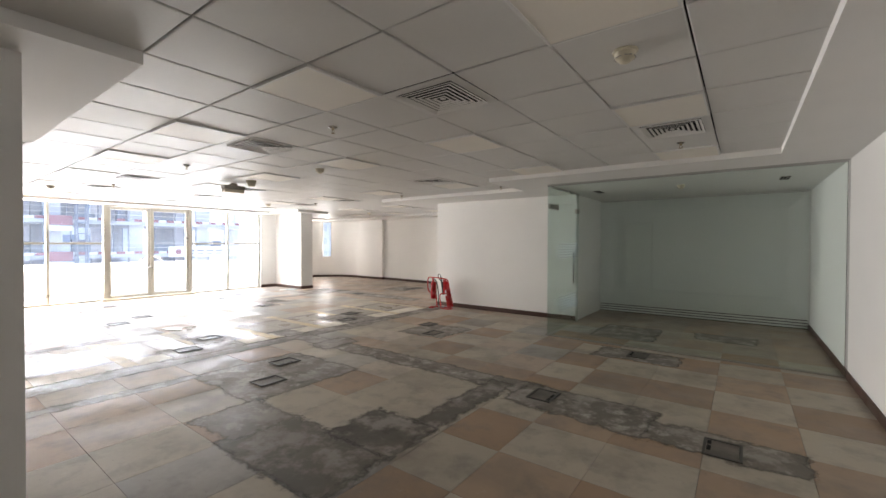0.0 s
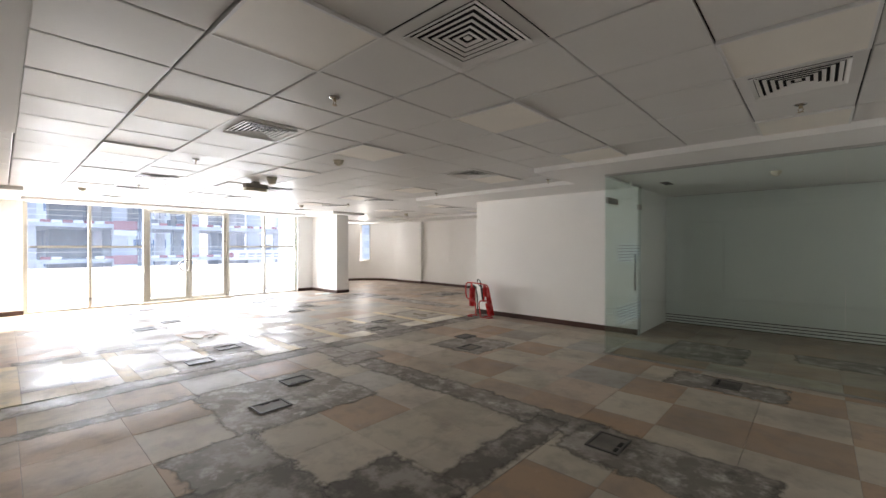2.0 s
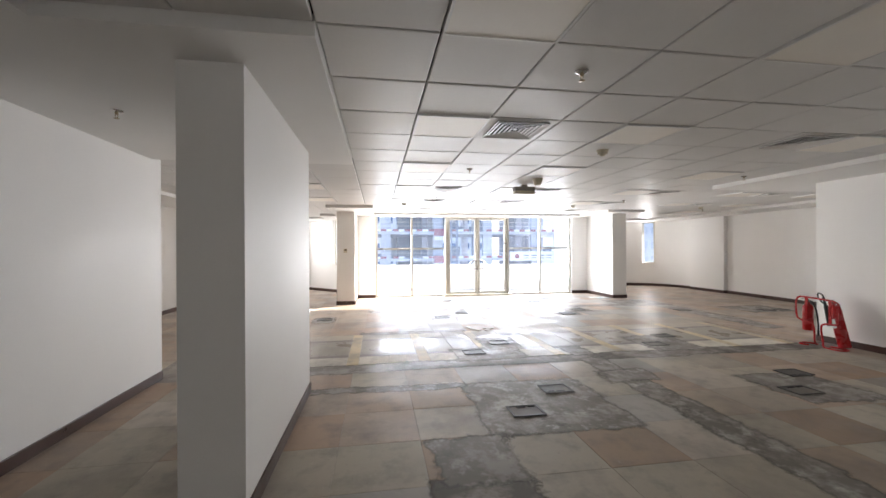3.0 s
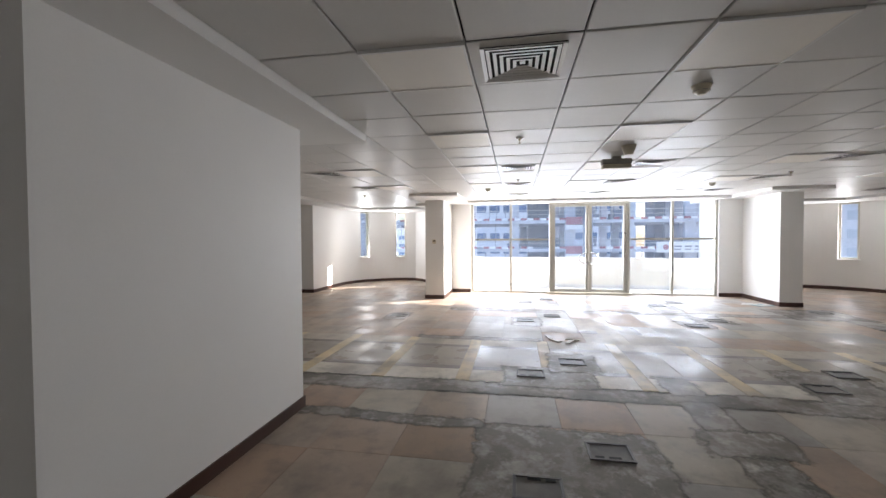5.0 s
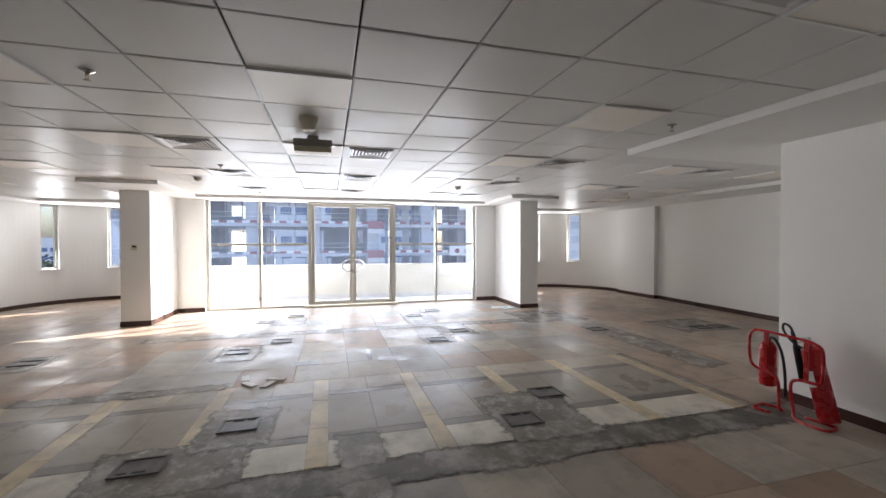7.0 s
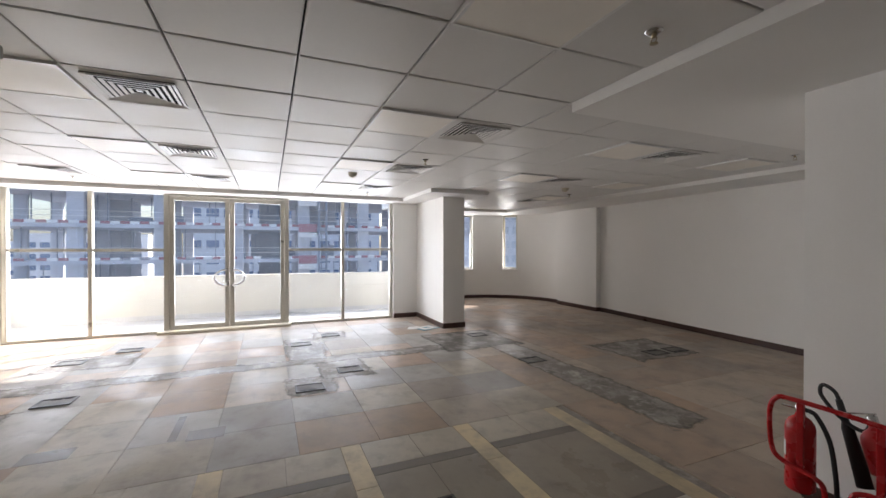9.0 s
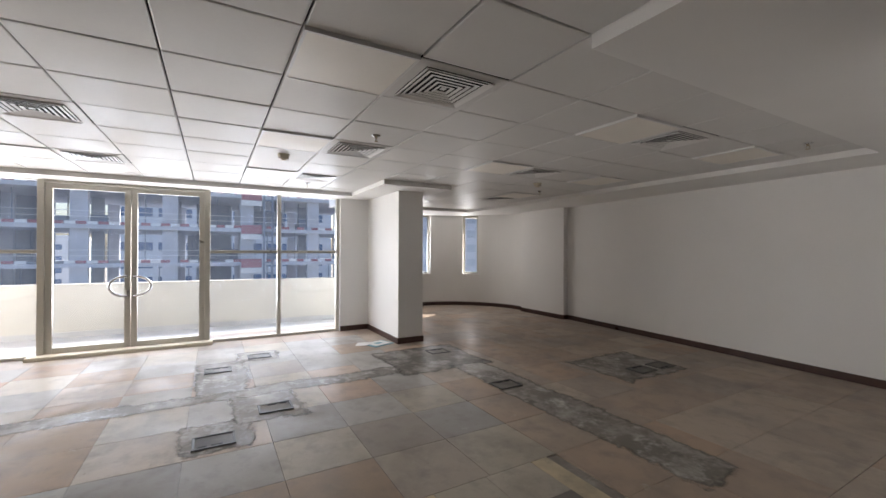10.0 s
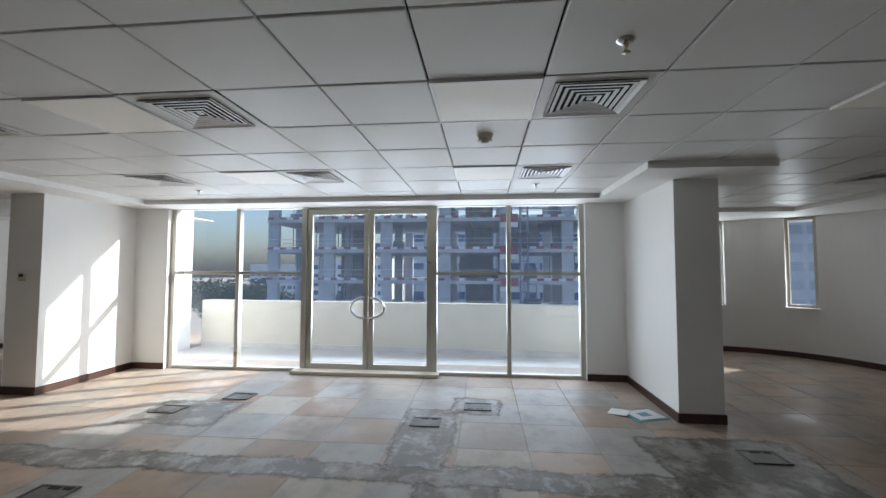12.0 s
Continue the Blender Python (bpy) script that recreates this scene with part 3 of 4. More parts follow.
# beam detector and emergency lamp
d = holder("heat_detector", (*cell(5, -5), TILEZ), "grey-brown conical detector hanging from the ceiling", "detector")
part("base", turned([(0.075, -0.012), (0.078, 0.0)]), IVORY, d)
part("body", turned([(0.030, -0.105), (0.048, -0.100), (0.052, -0.085), (0.072, -0.030), (0.074, -0.012)]), IVORY, d)
e = holder("emergency_light", (-6.42, 4.21, TILEZ), "boxy twin emergency light hanging from the ceiling", "emergency light")
part("mount", box(-0.05, 0.05, -0.05, 0.05, -0.035, 0.0, 0.005), GREY_PLASTIC, e)
part("housing", box(-0.065, 0.065, -0.175, 0.175, -0.10, -0.035, 0.008), GREY_PLASTIC, e)
part("diffuser", box(-0.06, 0.06, -0.17, 0.17, -0.155, -0.10, 0.012), IVORY, e)

# ---- glazed front to the balcony ----
w = new("window_1")
tagged(w, "wide glazed front with a central double door, beige aluminium frames", "window", kind="structure")
XF0, XF1 = WIN_X - 0.05, WIN_X + 0.05
POSTS = [(1.73, 1.80), (2.80, 2.86), (6.92, 6.98), (7.94, 8.00)]
for y0, y1 in POSTS:
    part("window_frame", box(XF0, XF1, y0, y1, 0.0, 2.50, 0.004), ALU, w)
for y0, y1 in ((1.80, 2.80), (2.86, 3.86), (5.91, 6.92), (6.98, 7.94)):
    part("sill", box(XF0, XF1, y0, y1, 0.0, 0.05, 0.004), ALU, w)
    part("transom", box(XF0 + 0.01, XF1 - 0.01, y0, y1, 1.445, 1.495, 0.004), ALU, w)
    part("head", box(XF0, XF1, y0, y1, 2.45, 2.50, 0.004), ALU, w)
    for z0, z1 in ((0.05, 1.445), (1.495, 2.45)):
        p = part("pane", box(WIN_X - 0.005, WIN_X + 0.005, y0, y1, z0, z1), GLASS_CLEAR, w)
        p.visible_shadow = False
wall("wall_bay_head", -12.5, -12.3, 1.73, 8.0, 2.5, TOP)

dr = new("door_1")
tagged(dr, "closed double glass door in a beige aluminium frame", "door", kind="structure")
part("door_frame", box(XF0 - 0.01, XF1 + 0.015, 3.86, 3.935, 0.0, 2.50, 0.004), ALU, dr)
part("door_frame", box(XF0 - 0.01, XF1 + 0.015, 5.835, 5.91, 0.0, 2.50, 0.004), ALU, dr)
part("door_frame", box(XF0 - 0.01, XF1 + 0.015, 3.935, 5.835, 2.43, 2.50, 0.004), ALU, dr)
for y0, y1, hy in ((3.937, 4.882, 4.835), (4.888, 5.833, 4.935)):
    leaf = part("leaf", box(WIN_X - 0.02, WIN_X + 0.03, y0, y0 + 0.075, 0.05, 2.425, 0.004), ALU, dr)
    part("stile", box(WIN_X - 0.02, WIN_X + 0.03, y1 - 0.075, y1, 0.05, 2.425, 0.004), ALU, leaf)
    part("rail", box(WIN_X - 0.02, WIN_X + 0.03, y0 + 0.075, y1 - 0.075, 0.05, 0.13, 0.004), ALU, leaf)
    part("rail", box(WIN_X - 0.02, WIN_X + 0.03, y0 + 0.075, y1 - 0.075, 2.35, 2.425, 0.004), ALU, leaf)
    p = part("pane", box(WIN_X, WIN_X + 0.01, y0 + 0.075, y1 - 0.075, 0.13, 2.35), GLASS_CLEAR, leaf)
    p.visible_shadow = False
    s = -1 if y0 < 4.5 else 1
    arc = [(WIN_X + 0.075, hy + s * (0.0 + 0.20 * math.sin(a)), 0.96 + 0.145 * math.cos(a)) for a in [math.pi * k / 16 for k in range(17)]]
    line = [(WIN_X + 0.03, arc[0][1], arc[0][2])] + arc + [(WIN_X + 0.03, arc[-1][1], arc[-1][2])]
    part("handle", tube(line, 0.019, 14), STEEL, leaf, "curved chrome pull handle")
part("lock", box(WIN_X + 0.03, WIN_X + 0.045, 4.84, 4.875, 0.80, 0.90, 0.004), STEEL, dr)
part("threshold", box(-12.31, -12.14, 3.78, 5.95, 0.006, 0.055, 0.006), RENDERED, dr, "worn stone threshold step")

# ---- balcony ----
structure("balcony_floor", box(-14.6, -12.42, 0.96, 8.62, -0.30, -0.001), TERRACE, "dusty screed balcony floor", "floor")
bm = bmesh.new()
ring = [[bm.verts.new((x + o, y, z)) for o, z in ((0, -0.03), (0, 0.90), (-0.22, 0.90), (-0.22, -0.03))] for x, y in ((-14.12, 0.96), (-13.98, 3.5), (-13.85, 6.0), (-13.68, 8.62))]
for a, b in zip(ring, ring[1:]):
    for k in range(4):
        bm.faces.new((a[k], a[(k + 1) % 4], b[(k + 1) % 4], b[k]))
bm.faces.new(ring[0])
bm.faces.new(ring[-1][::-1])
structure("parapet", bm, RENDERED, "solid cream rendered balcony parapet", "parapet")
bm = bmesh.new()
ring = [[bm.verts.new((x + o, y, z)) for o, z in ((0.001, -0.029), (0.02, -0.029), (0.02, 0.09), (0.001, 0.09))] for x, y in ((-14.12, 0.96), (-13.98, 3.5), (-13.85, 6.0), (-13.68, 8.62))]
for a, b in zip(ring, ring[1:]):
    for k in range(4):
        bm.faces.new((a[k], a[(k + 1) % 4], b[(k + 1) % 4], b[k]))
structure("balcony_skirting", bm, TERRACE, "stone skirting along the parapet", "baseboard")

# ---- glass meeting room ----
g = new("glass_partition")
tagged(g, "frameless greenish glass partition in slim steel channels", "partition", kind="structure")
GX, GY = -1.84, 7.02


def clear(name, bm, parent, mat=GLASS_GREEN):
    p = part(name, bm, mat, parent)
    p.visible_shadow = False
    return p


for x0, x1 in ((GX + 0.012, -0.65), (-0.645, 0.5), (0.505, ROOM_E - 0.02)):
    clear("pane", box(x0, x1, GY - 0.006, GY + 0.006, 0.025, 2.43), g)
part("channel", box(GX, ROOM_E, GY - 0.02, GY + 0.02, 2.43, SOF - 0.001), STEEL, g)
part("channel", box(GX, ROOM_E, GY - 0.02, GY + 0.02, 0.002, 0.025), GREY_PLASTIC, g)
part("channel", box(ROOM_E - 0.02, ROOM_E - 0.001, GY - 0.02, GY + 0.02, 0.025, 2.43), STEEL, g)
clear("pane", box(GX - 0.006, GX + 0.006, GY - 0.006, 7.45, 0.025, 2.43), g)
clear("pane", box(GX - 0.006, GX + 0.006, 7.455, 8.548, 2.16, 2.43), g)
part("channel", box(GX - 0.02, GX + 0.02, GY + 0.02, 8.549, 2.43, SOF - 0.001), STEEL, g)
part("patch_fitting", box(GX - 0.018, GX + 0.018, 7.08, 7.46, 2.08, 2.16, 0.003), GREY_PLASTIC, g)
part("patch_fitting", box(GX - 0.018, GX + 0.018, 8.40, 8.547, 2.08, 2.16, 0.003), GREY_PLASTIC, g)
door = new("door_2")
tagged(door, "frameless glass door with a long steel pull bar", "door", kind="structure")
clear("leaf", box(GX - 0.006, GX + 0.006, 7.46, 8.54, 0.012, 2.155), door)
part("handle", tube([(GX - 0.05, 8.42, 0.75), (GX - 0.05, 8.42, 1.35)], 0.018), STEEL, door)
part("floor_hinge", box(GX - 0.05, GX + 0.05, 7.05, 7.25, 0.001, 0.02, 0.002), GREY_PLASTIC, door)
# thin frosted stripes across the glass
for z0 in [0.34 + 0.045 * k for k in range(6)] + [1.26 + 0.045 * k for k in range(6)]:
    part("frosted_stripe", box(GX + 0.0062, GX + 0.0072, 7.47, 8.53, z0, z0 + 0.012), STRIPE, door, "thin frosted stripe").visible_shadow = False
# frosted lining along the back wall with three clear stripes near the floor
film = holder("frosted_panel", (0, 10.245, 0), "pale frosted glass panel with dark stripes near the floor", "glass panel")
z = 0.0
for z0, z1, mat in ((0.02, 0.055, FROST), (0.07, 0.105, FROST), (0.12, 0.155, FROST), (0.17, 2.44, FROST)):
    part("film", box(-1.88, ROOM_E - 0.02, -0.012, -0.004, z0, z1), mat, film)
part("backing", box(-1.88, ROOM_E - 0.02, -0.004, 0.0, 0.004, 2.445), BLACK, film)
sl = holder("slot_vent", (1.19, 8.27, SOF), "slim grey slot vent in the meeting room ceiling", "ceiling vent")
part("frame", box(-0.06, 0.06, -0.18, 0.18, -0.006, 0.0, 0.001), GREY_PLASTIC, sl)
for k in (-1, 0, 1):
    part("slat", box(-0.012 + 0.036 * k, 0.012 + 0.036 * k, -0.17, 0.17, -0.010, -0.006), DARK, sl)
copy_thing(bpy.data.objects["smoke_detector"], pose(-0.1, 8.26, SOF))
copy_thing(sl, pose(-1.42, 8.4, SOF))

# ---- dark doorway ----
dd = new("door_3")
tagged(dd, "dark-stained wooden door frame with its leaf standing open inward", "door", kind="structure")
for x0, x1, z0, z1 in ((DOOR0 - 0.07, DOOR0, 0.0, DOOR_H + 0.07), (DOOR1, DOOR1 + 0.07, 0.0, DOOR_H + 0.07), (DOOR0, DOOR1, DOOR_H, DOOR_H + 0.07)):
    part("jamb", box(x0, x1, ROOM_S - 0.185, ROOM_S + 0.02, z0, z1, 0.004), WOOD, dd)
leaf = part("leaf", box(DOOR0 + 0.003, DOOR0 + 0.045, ROOM_S - 1.10, ROOM_S - 0.19, 0.01, DOOR_H - 0.01, 0.003), WOOD, dd)
part("handle", tube(smooth_line([(DOOR0 + 0.045, ROOM_S - 1.03, 1.0), (DOOR0 + 0.10, ROOM_S - 1.03, 1.0), (DOOR0 + 0.10, ROOM_S - 0.90, 1.0)], 5), 0.009), STEEL, leaf)

# ---- thermostat ----
th = holder("thermostat", (-10.89, 0.96, 1.43), "small beige wall thermostat with a dark display", "thermostat")
part("body", box(0.001, 0.025, -0.045, 0.045, -0.05, 0.05, 0.005), IVORY, th)
part("display", box(0.025, 0.028, -0.03, 0.03, 0.0, 0.035, 0.001), BLACK, th)


# ---- twin fire extinguishers on a tubular stand ----
def extinguisher_stand():
    t = holder("extinguisher_stand", (-4.93, 8.19, 0.0), "bent red tubular stand for two fire extinguishers", "stand", turn=6)
    s = bmesh.new()
    add_tube(s, smooth_line([(-0.08, -0.10, 0.014), (-0.20, -0.10, 0.014), (-0.22, 0.05, 0.014), (-0.08, 0.08, 0.014), (-0.05, -0.02, 0.06), (-0.05, -0.04, 0.28), (-0.09, -0.05, 0.34), (-0.22, -0.05, 0.37),
                             (-0.27, -0.05, 0.43), (-0.28, -0.05, 0.62), (-0.25, -0.05, 0.70), (-0.18, -0.05, 0.715), (0.10, -0.05, 0.70), (0.22, -0.05, 0.68), (0.27, -0.05, 0.62),
                             (0.27, -0.05, 0.42), (0.24, -0.05, 0.36), (0.10, -0.05, 0.35), (0.05, -0.05, 0.29), (0.06, -0.03, 0.09), (0.10, -0.06, 0.014), (0.30, -0.09, 0.014), (0.31, 0.06, 0.014), (0.10, 0.06, 0.014)], 8), 0.0125, 12)
    part("frame", s, RED, t)
    part("bracket", box(-0.165, -0.135, -0.045, -0.02, 0.36, 0.71, 0.003), RED, t)
    part("bracket", box(0.135, 0.165, -0.045, -0.02, 0.35, 0.69, 0.003), RED, t)
    return t


def extinguisher(at, tilt, radius, height, label, horn, face):
    t = holder("fire_extinguisher", at, label, "fire extinguisher", "twin fire extinguishers")
    t.matrix_basis = pose(*at, *tilt)
    r = radius
    part("cylinder", turned([(r * 0.85, 0.0), (r, 0.012), (r, height - r), (r * 0.93, height - r * 0.6), (r * 0.7, height - r * 0.25), (r * 0.35, height), (r * 0.3, height + 0.02)], 32), RED, t)
    part("valve", turned([(0.018, height + 0.02), (0.022, height + 0.025), (0.022, height + 0.055), (0.012, height + 0.06)], 16), STEEL, t, "brass-grey valve")
    part("lever", box(-0.10, 0.02, -0.009, 0.009, height + 0.062, height + 0.070, 0.002), STEEL, t)
    part("lever", box(-0.085, 0.0, -0.009, 0.009, height + 0.030, height + 0.037, 0.002), STEEL, t)
    lab = bmesh.new()
    n = 10
    rows = [[lab.verts.new(((r + 0.0012) * math.cos(a), (r + 0.0012) * math.sin(a), zz)) for zz in (height * 0.45, height * 0.66)] for a in [radians(face + 10 * k) for k in range(n)]]
    for a, b in zip(rows, rows[1:]):
        lab.faces.new((a[0], b[0], b[1], a[1]))
    part("label", lab, PAPER, t, "white printed instruction label")
    if horn:
        part("hose", tube(smooth_line([(0.0, 0, height + 0.04), (-0.05, 0.0, height - 0.02), (-0.13, 0.0, height + 0.04), (-0.19, 0.01, height + 0.15), (-0.17, 0.01, height + 0.205), (-0.125, 0.01, height + 0.17), (-0.115, 0.01, height + 0.10)], 8), 0.010), BLACK, t)
        part("horn", turned([(0.015, 0), (0.017, 0.11), (0.026, 0.14), (0.038, 0.42)], 20, Matrix.Translation((-0.118, 0.01, height + 0.13)) @ Matrix.Rotation(radians(180), 4, "X")), BLACK, t, "black discharge horn")
    else:
        part("hose", tube(smooth_line([(0.02, 0, height + 0.04), (0.08, -0.02, height + 0.03), (0.14, -0.03, height - 0.08), (0.165, -0.03, height - 0.25), (0.17, -0.03, height - 0.37)], 8), 0.011), BLACK, t)
        part("nozzle", turned([(0.010, 0), (0.014, 0.01), (0.014, 0.07), (0.011, 0.08)], 14, Matrix.Translation((0.17, -0.03, height - 0.45))), BLACK, t)
    return t


extinguisher_stand()
extinguisher((-5.11, 8.21, 0.21), (0, 0, 0), 0.066, 0.40, "red powder fire extinguisher hung on a tubular stand", False, -215)
extinguisher((-4.68, 8.30, 0.028), (-4, -17, 0), 0.072, 0.62, "red carbon dioxide extinguisher leaning on its stand", True, -165)

# ---- street outside ----
GROUND = -13.0
structure("ground", box(-600, -16, -500, 500, GROUND - 1, GROUND), SAND, "dusty city ground far below", "ground")


def building_shell(name, x0, x1, y0, y1, floors, storey, base, label):
    """A bare concrete frame under construction: slabs, columns, core, edge barriers."""
    t = holder(name, ((x0 + x1) / 2, (y0 + y1) / 2, GROUND), label, "building")
    ox, oy = -(x0 + x1) / 2, -(y0 + y1) / 2

    def b(n, mat, *d):
        return part(n, box(d[0] + ox, d[1] + ox, d[2] + oy, d[3] + oy, d[4] - GROUND, d[5] - GROUND), mat, t)

    lev = [base + storey * k for k in range(floors)]
    r = random.Random(3)
    cols = bmesh.new()
    ny = int((y1 - y0) / 5.6)
    for k in range(ny + 1):
        y = y0 + 0.5 + (y1 - y0 - 1.0) * k / ny
        for x, w in ((x1 - 0.6, 0.55), (x1 - 6.5, 0.45), (x0 + 0.6, 0.5)):
            bmc = box(x - w / 2 + ox, x + w / 2 + ox, y - w + oy, y + w + oy, 0.0, lev[-1] - GROUND)
            part("column", bmc, CONCRETE, t)
    for z in lev:
        b("slab", CONCRETE, x0, x1, y0, y1, z - 0.32, z)
        rails, red, white, props = bmesh.new(), bmesh.new(), bmesh.new(), bmesh.new()
        y = y0
        k = 0
        while y < y1 - 1.0:
            if r.random() < 0.86:
                add_box(white if k % 2 else red, x1 - 0.12 + ox, x1 - 0.04 + ox, y + oy, y + 0.62 + oy, z + 0.02 - GROUND, z + 0.25 - GROUND)
            y += 0.68
            k += 1
        for h in (0.6, 1.05):
            add_box(rails, x1 - 0.10 + ox, x1 - 0.05 + ox, y0 + oy, y1 + oy, z + h - GROUND, z + h + 0.04 - GROUND)
        for k in range(int((y1 - y0) / 1.15)):
            yy, xx = y0 + 1.15 * k + r.uniform(-0.3, 0.3), x1 - r.uniform(1.0, 9.0)
            if r.random() < 0.55 and z < lev[-1]:
                add_box(props, xx + ox, xx + 0.08 + ox, yy + oy, yy + 0.08 + oy, z - GROUND, z + storey - 0.33 - GROUND)
            if r.random() < 0.35 and z < lev[-1]:
                hh = r.uniform(0.3, 1.4)
                add_box(props, xx + ox, xx + 0.7 + ox, yy + oy, yy + r.uniform(0.4, 1.8) + oy, z - GROUND, z + hh - GROUND)
        part("railing", rails, BARRIER_WHITE, t)
        part("barrier", red, BARRIER_RED, t, "red barrier boards along the slab edge")
        part("barrier", white, BARRIER_WHITE, t, "white barrier boards along the slab edge")
        part("formwork", props, SCAFFOLD, t, "props and stacked material on the slab")
    # Cores and infill deep in the shell carry their shade in the colour.
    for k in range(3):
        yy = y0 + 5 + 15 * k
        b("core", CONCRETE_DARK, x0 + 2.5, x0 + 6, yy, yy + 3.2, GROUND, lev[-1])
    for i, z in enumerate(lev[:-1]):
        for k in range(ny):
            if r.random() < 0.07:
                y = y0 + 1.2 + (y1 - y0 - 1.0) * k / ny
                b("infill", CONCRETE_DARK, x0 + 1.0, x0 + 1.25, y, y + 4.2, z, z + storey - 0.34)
    return t


SHELL = building_shell("unfinished_building", -60.0, -46.0, -15.5, 27.0, 9, 3.08, GROUND + 1.05, "grey concrete building under construction with open floors")
# hoist mast with red panels, blue sheet and a white site banner hang on the shell
h = holder("hoist_tower", (-45.3, 10.4, GROUND), "blue lattice hoist mast beside the unfinished building", "hoist")
bm = bmesh.new()
for dx in (-0.35, 0.35):
    for dy in (-0.35, 0.35):
        add_box(bm, dx - 0.05, dx + 0.05, dy - 0.05, dy + 0.05, 0, 25)
for k in range(26):
    for s in (-0.35, 0.35):
        add_box(bm, -0.35, 0.35, s - 0.03, s + 0.03, k * 0.95, k * 0.95 + 0.07)
        add_box(bm, s - 0.03, s + 0.03, -0.35, 0.35, k * 0.95, k * 0.95 + 0.07)
part("mast", bm, SCAFFOLD, h)
for k in range(5):
    part("landing_gate", box(-0.5, -0.4, -2.2, -0.5, 9.8 + 3.08 * k, 10.6 + 3.08 * k), BARRIER_RED, h, "red landing gate panel")
    part("landing_gate", box(-0.5, -0.4, -2.2, -0.5, 9.3 + 3.08 * k, 9.75 + 3.08 * k), BARRIER_WHITE, h, "white landing gate panel")
thing("tarpaulin", box(-45.95, -45.85, 22.4, 26.0, 6.2, 8.4, 0.02), BLUE_SHEET, "bright blue tarpaulin hung on the slab edge", "tarpaulin")
bn = holder("site_banner", (-45.9, 20.8, 0.55), "long white banner with unreadable dark writing", "banner")
part("sheet", box(0.0, 0.03, -3.6, 3.6, -0.55, 0.55), BARRIER_WHITE, bn)
for k in range(5):
    part("writing", box(0.03, 0.036, -1.9 + 0.95 * k, -1.2 + 0.95 * k, 0.0, 0.16), CONCRETE_DARK, bn)
    part("writing", box(0.03, 0.036, -1.9 + 0.95 * k, -1.3 + 0.95 * k, -0.28, -0.16), CONCRETE_DARK, bn)
part("emblem", turned([(0.28, 0), (0.28, 0.004)], 16, Matrix.Translation((0.031, -2.7, 0.0)) @ Matrix.Rotation(radians(90), 4, "Y")), BARRIER_RED, bn)


def block(x0, x1, y0, y1, z1, label, storey=3.3, bay=3.2, panes=BLUE_PANE):
    t = holder("office_building", ((x0 + x1) / 2, (y0 + y1) / 2, GROUND), label, "building", "city blocks behind")
    hx, hy = (x1 - x0) / 2, (y1 - y0) / 2
    part("wall", box(-hx, hx, -hy, hy, 0, z1 - GROUND), FACADE, t)
    part("roof", box(-hx - 0.2, hx + 0.2, -hy - 0.2, hy + 0.2, z1 - GROUND, z1 - GROUND + 0.5), FACADE, t)
    me = None
    for k in range(int((z1 - GROUND) / storey)):
        for i in range(int(2 * hy / bay)):
            if me is None:
                me = mesh_of("window", box(-0.05, 0.05, -bay * 0.36, bay * 0.36, 0, storey * 0.5), panes)
            o = new("window", me)
            o.parent = t
            o.location = (hx, -hy + bay * (i + 0.5), storey * k + 1.0)
    return t


block(-130, -100, -10, 30, 12, "pale city block with rows of blue windows")
block(-112, -84, 44, 120, 22, "hazy pale block beyond the side windows", panes=HAZY_PANE)
block(-190, -160, -60, -30, 5, "low pale block far behind")
block(-240, -200, -110, -70, 3, "hazy low block in the far distance")


def tree(x, y, hgt, seed):
    r = random.Random(seed)
    t = holder("tree", (x, y, GROUND), "dusty green street tree", "tree", "street trees")
    part("trunk", turned([(0.3, 0), (0.2, hgt * 0.5), (0.08, hgt * 0.85)], 8), SCAFFOLD, t)
    vs, fs = [], []
    for k in range(2600):
        a, e, q = r.uniform(0, 6.28), r.uniform(-1, 1), r.random() ** 0.5 * r.choice((0.75, 1.0, 1.1))
        c = Vector((q * hgt * 0.32 * math.cos(a) * math.cos(e), q * hgt * 0.32 * math.sin(a) * math.cos(e), hgt * 0.72 + q * hgt * 0.28 * math.sin(e)))
        u = Vector((r.uniform(-1, 1), r.uniform(-1, 1), r.uniform(-1, 1))).normalized() * 0.3
        v = u.orthogonal().normalized() * 0.2
        n0 = len(vs)
        vs += [c - u, c + v, c + u, c - v]
        fs.append((n0, n0 + 1, n0 + 2, n0 + 3))
    me = bpy.data.meshes.new("crown")
    me.from_pydata(vs, [], fs)
    me.materials.append(LEAF)
    new("crown", me).parent = t


for k in range(6):
    tree(-62 - 3 * k, -22 - 4.5 * k, 11.5 + (k % 3), 20 + k)

# ---- loose papers ----
pl = holder("paper_leaflets", (-10.95, 8.26, 0.006), "crumpled printed leaflets lying on the floor", "papers", turn=20)
part("sheet", box(-0.16, 0.16, -0.20, 0.20, 0.001, 0.006, 0.001), TEAL, pl, "teal printed sheet")
part("sheet", box(-0.13, 0.13, -0.15, 0.16, 0.007, 0.012, 0.001), PAPER, pl, "white sheet")
part("print", box(-0.05, 0.05, -0.06, 0.06, 0.0125, 0.0135), TEAL, pl)
bm = box(-0.10, 0.10, -0.07, 0.07, 0.0, 0.003)
bm.transform(pose(-0.12, -0.22, 0.014, 8, -5, 35))
part("sheet", bm, PAPER, pl)

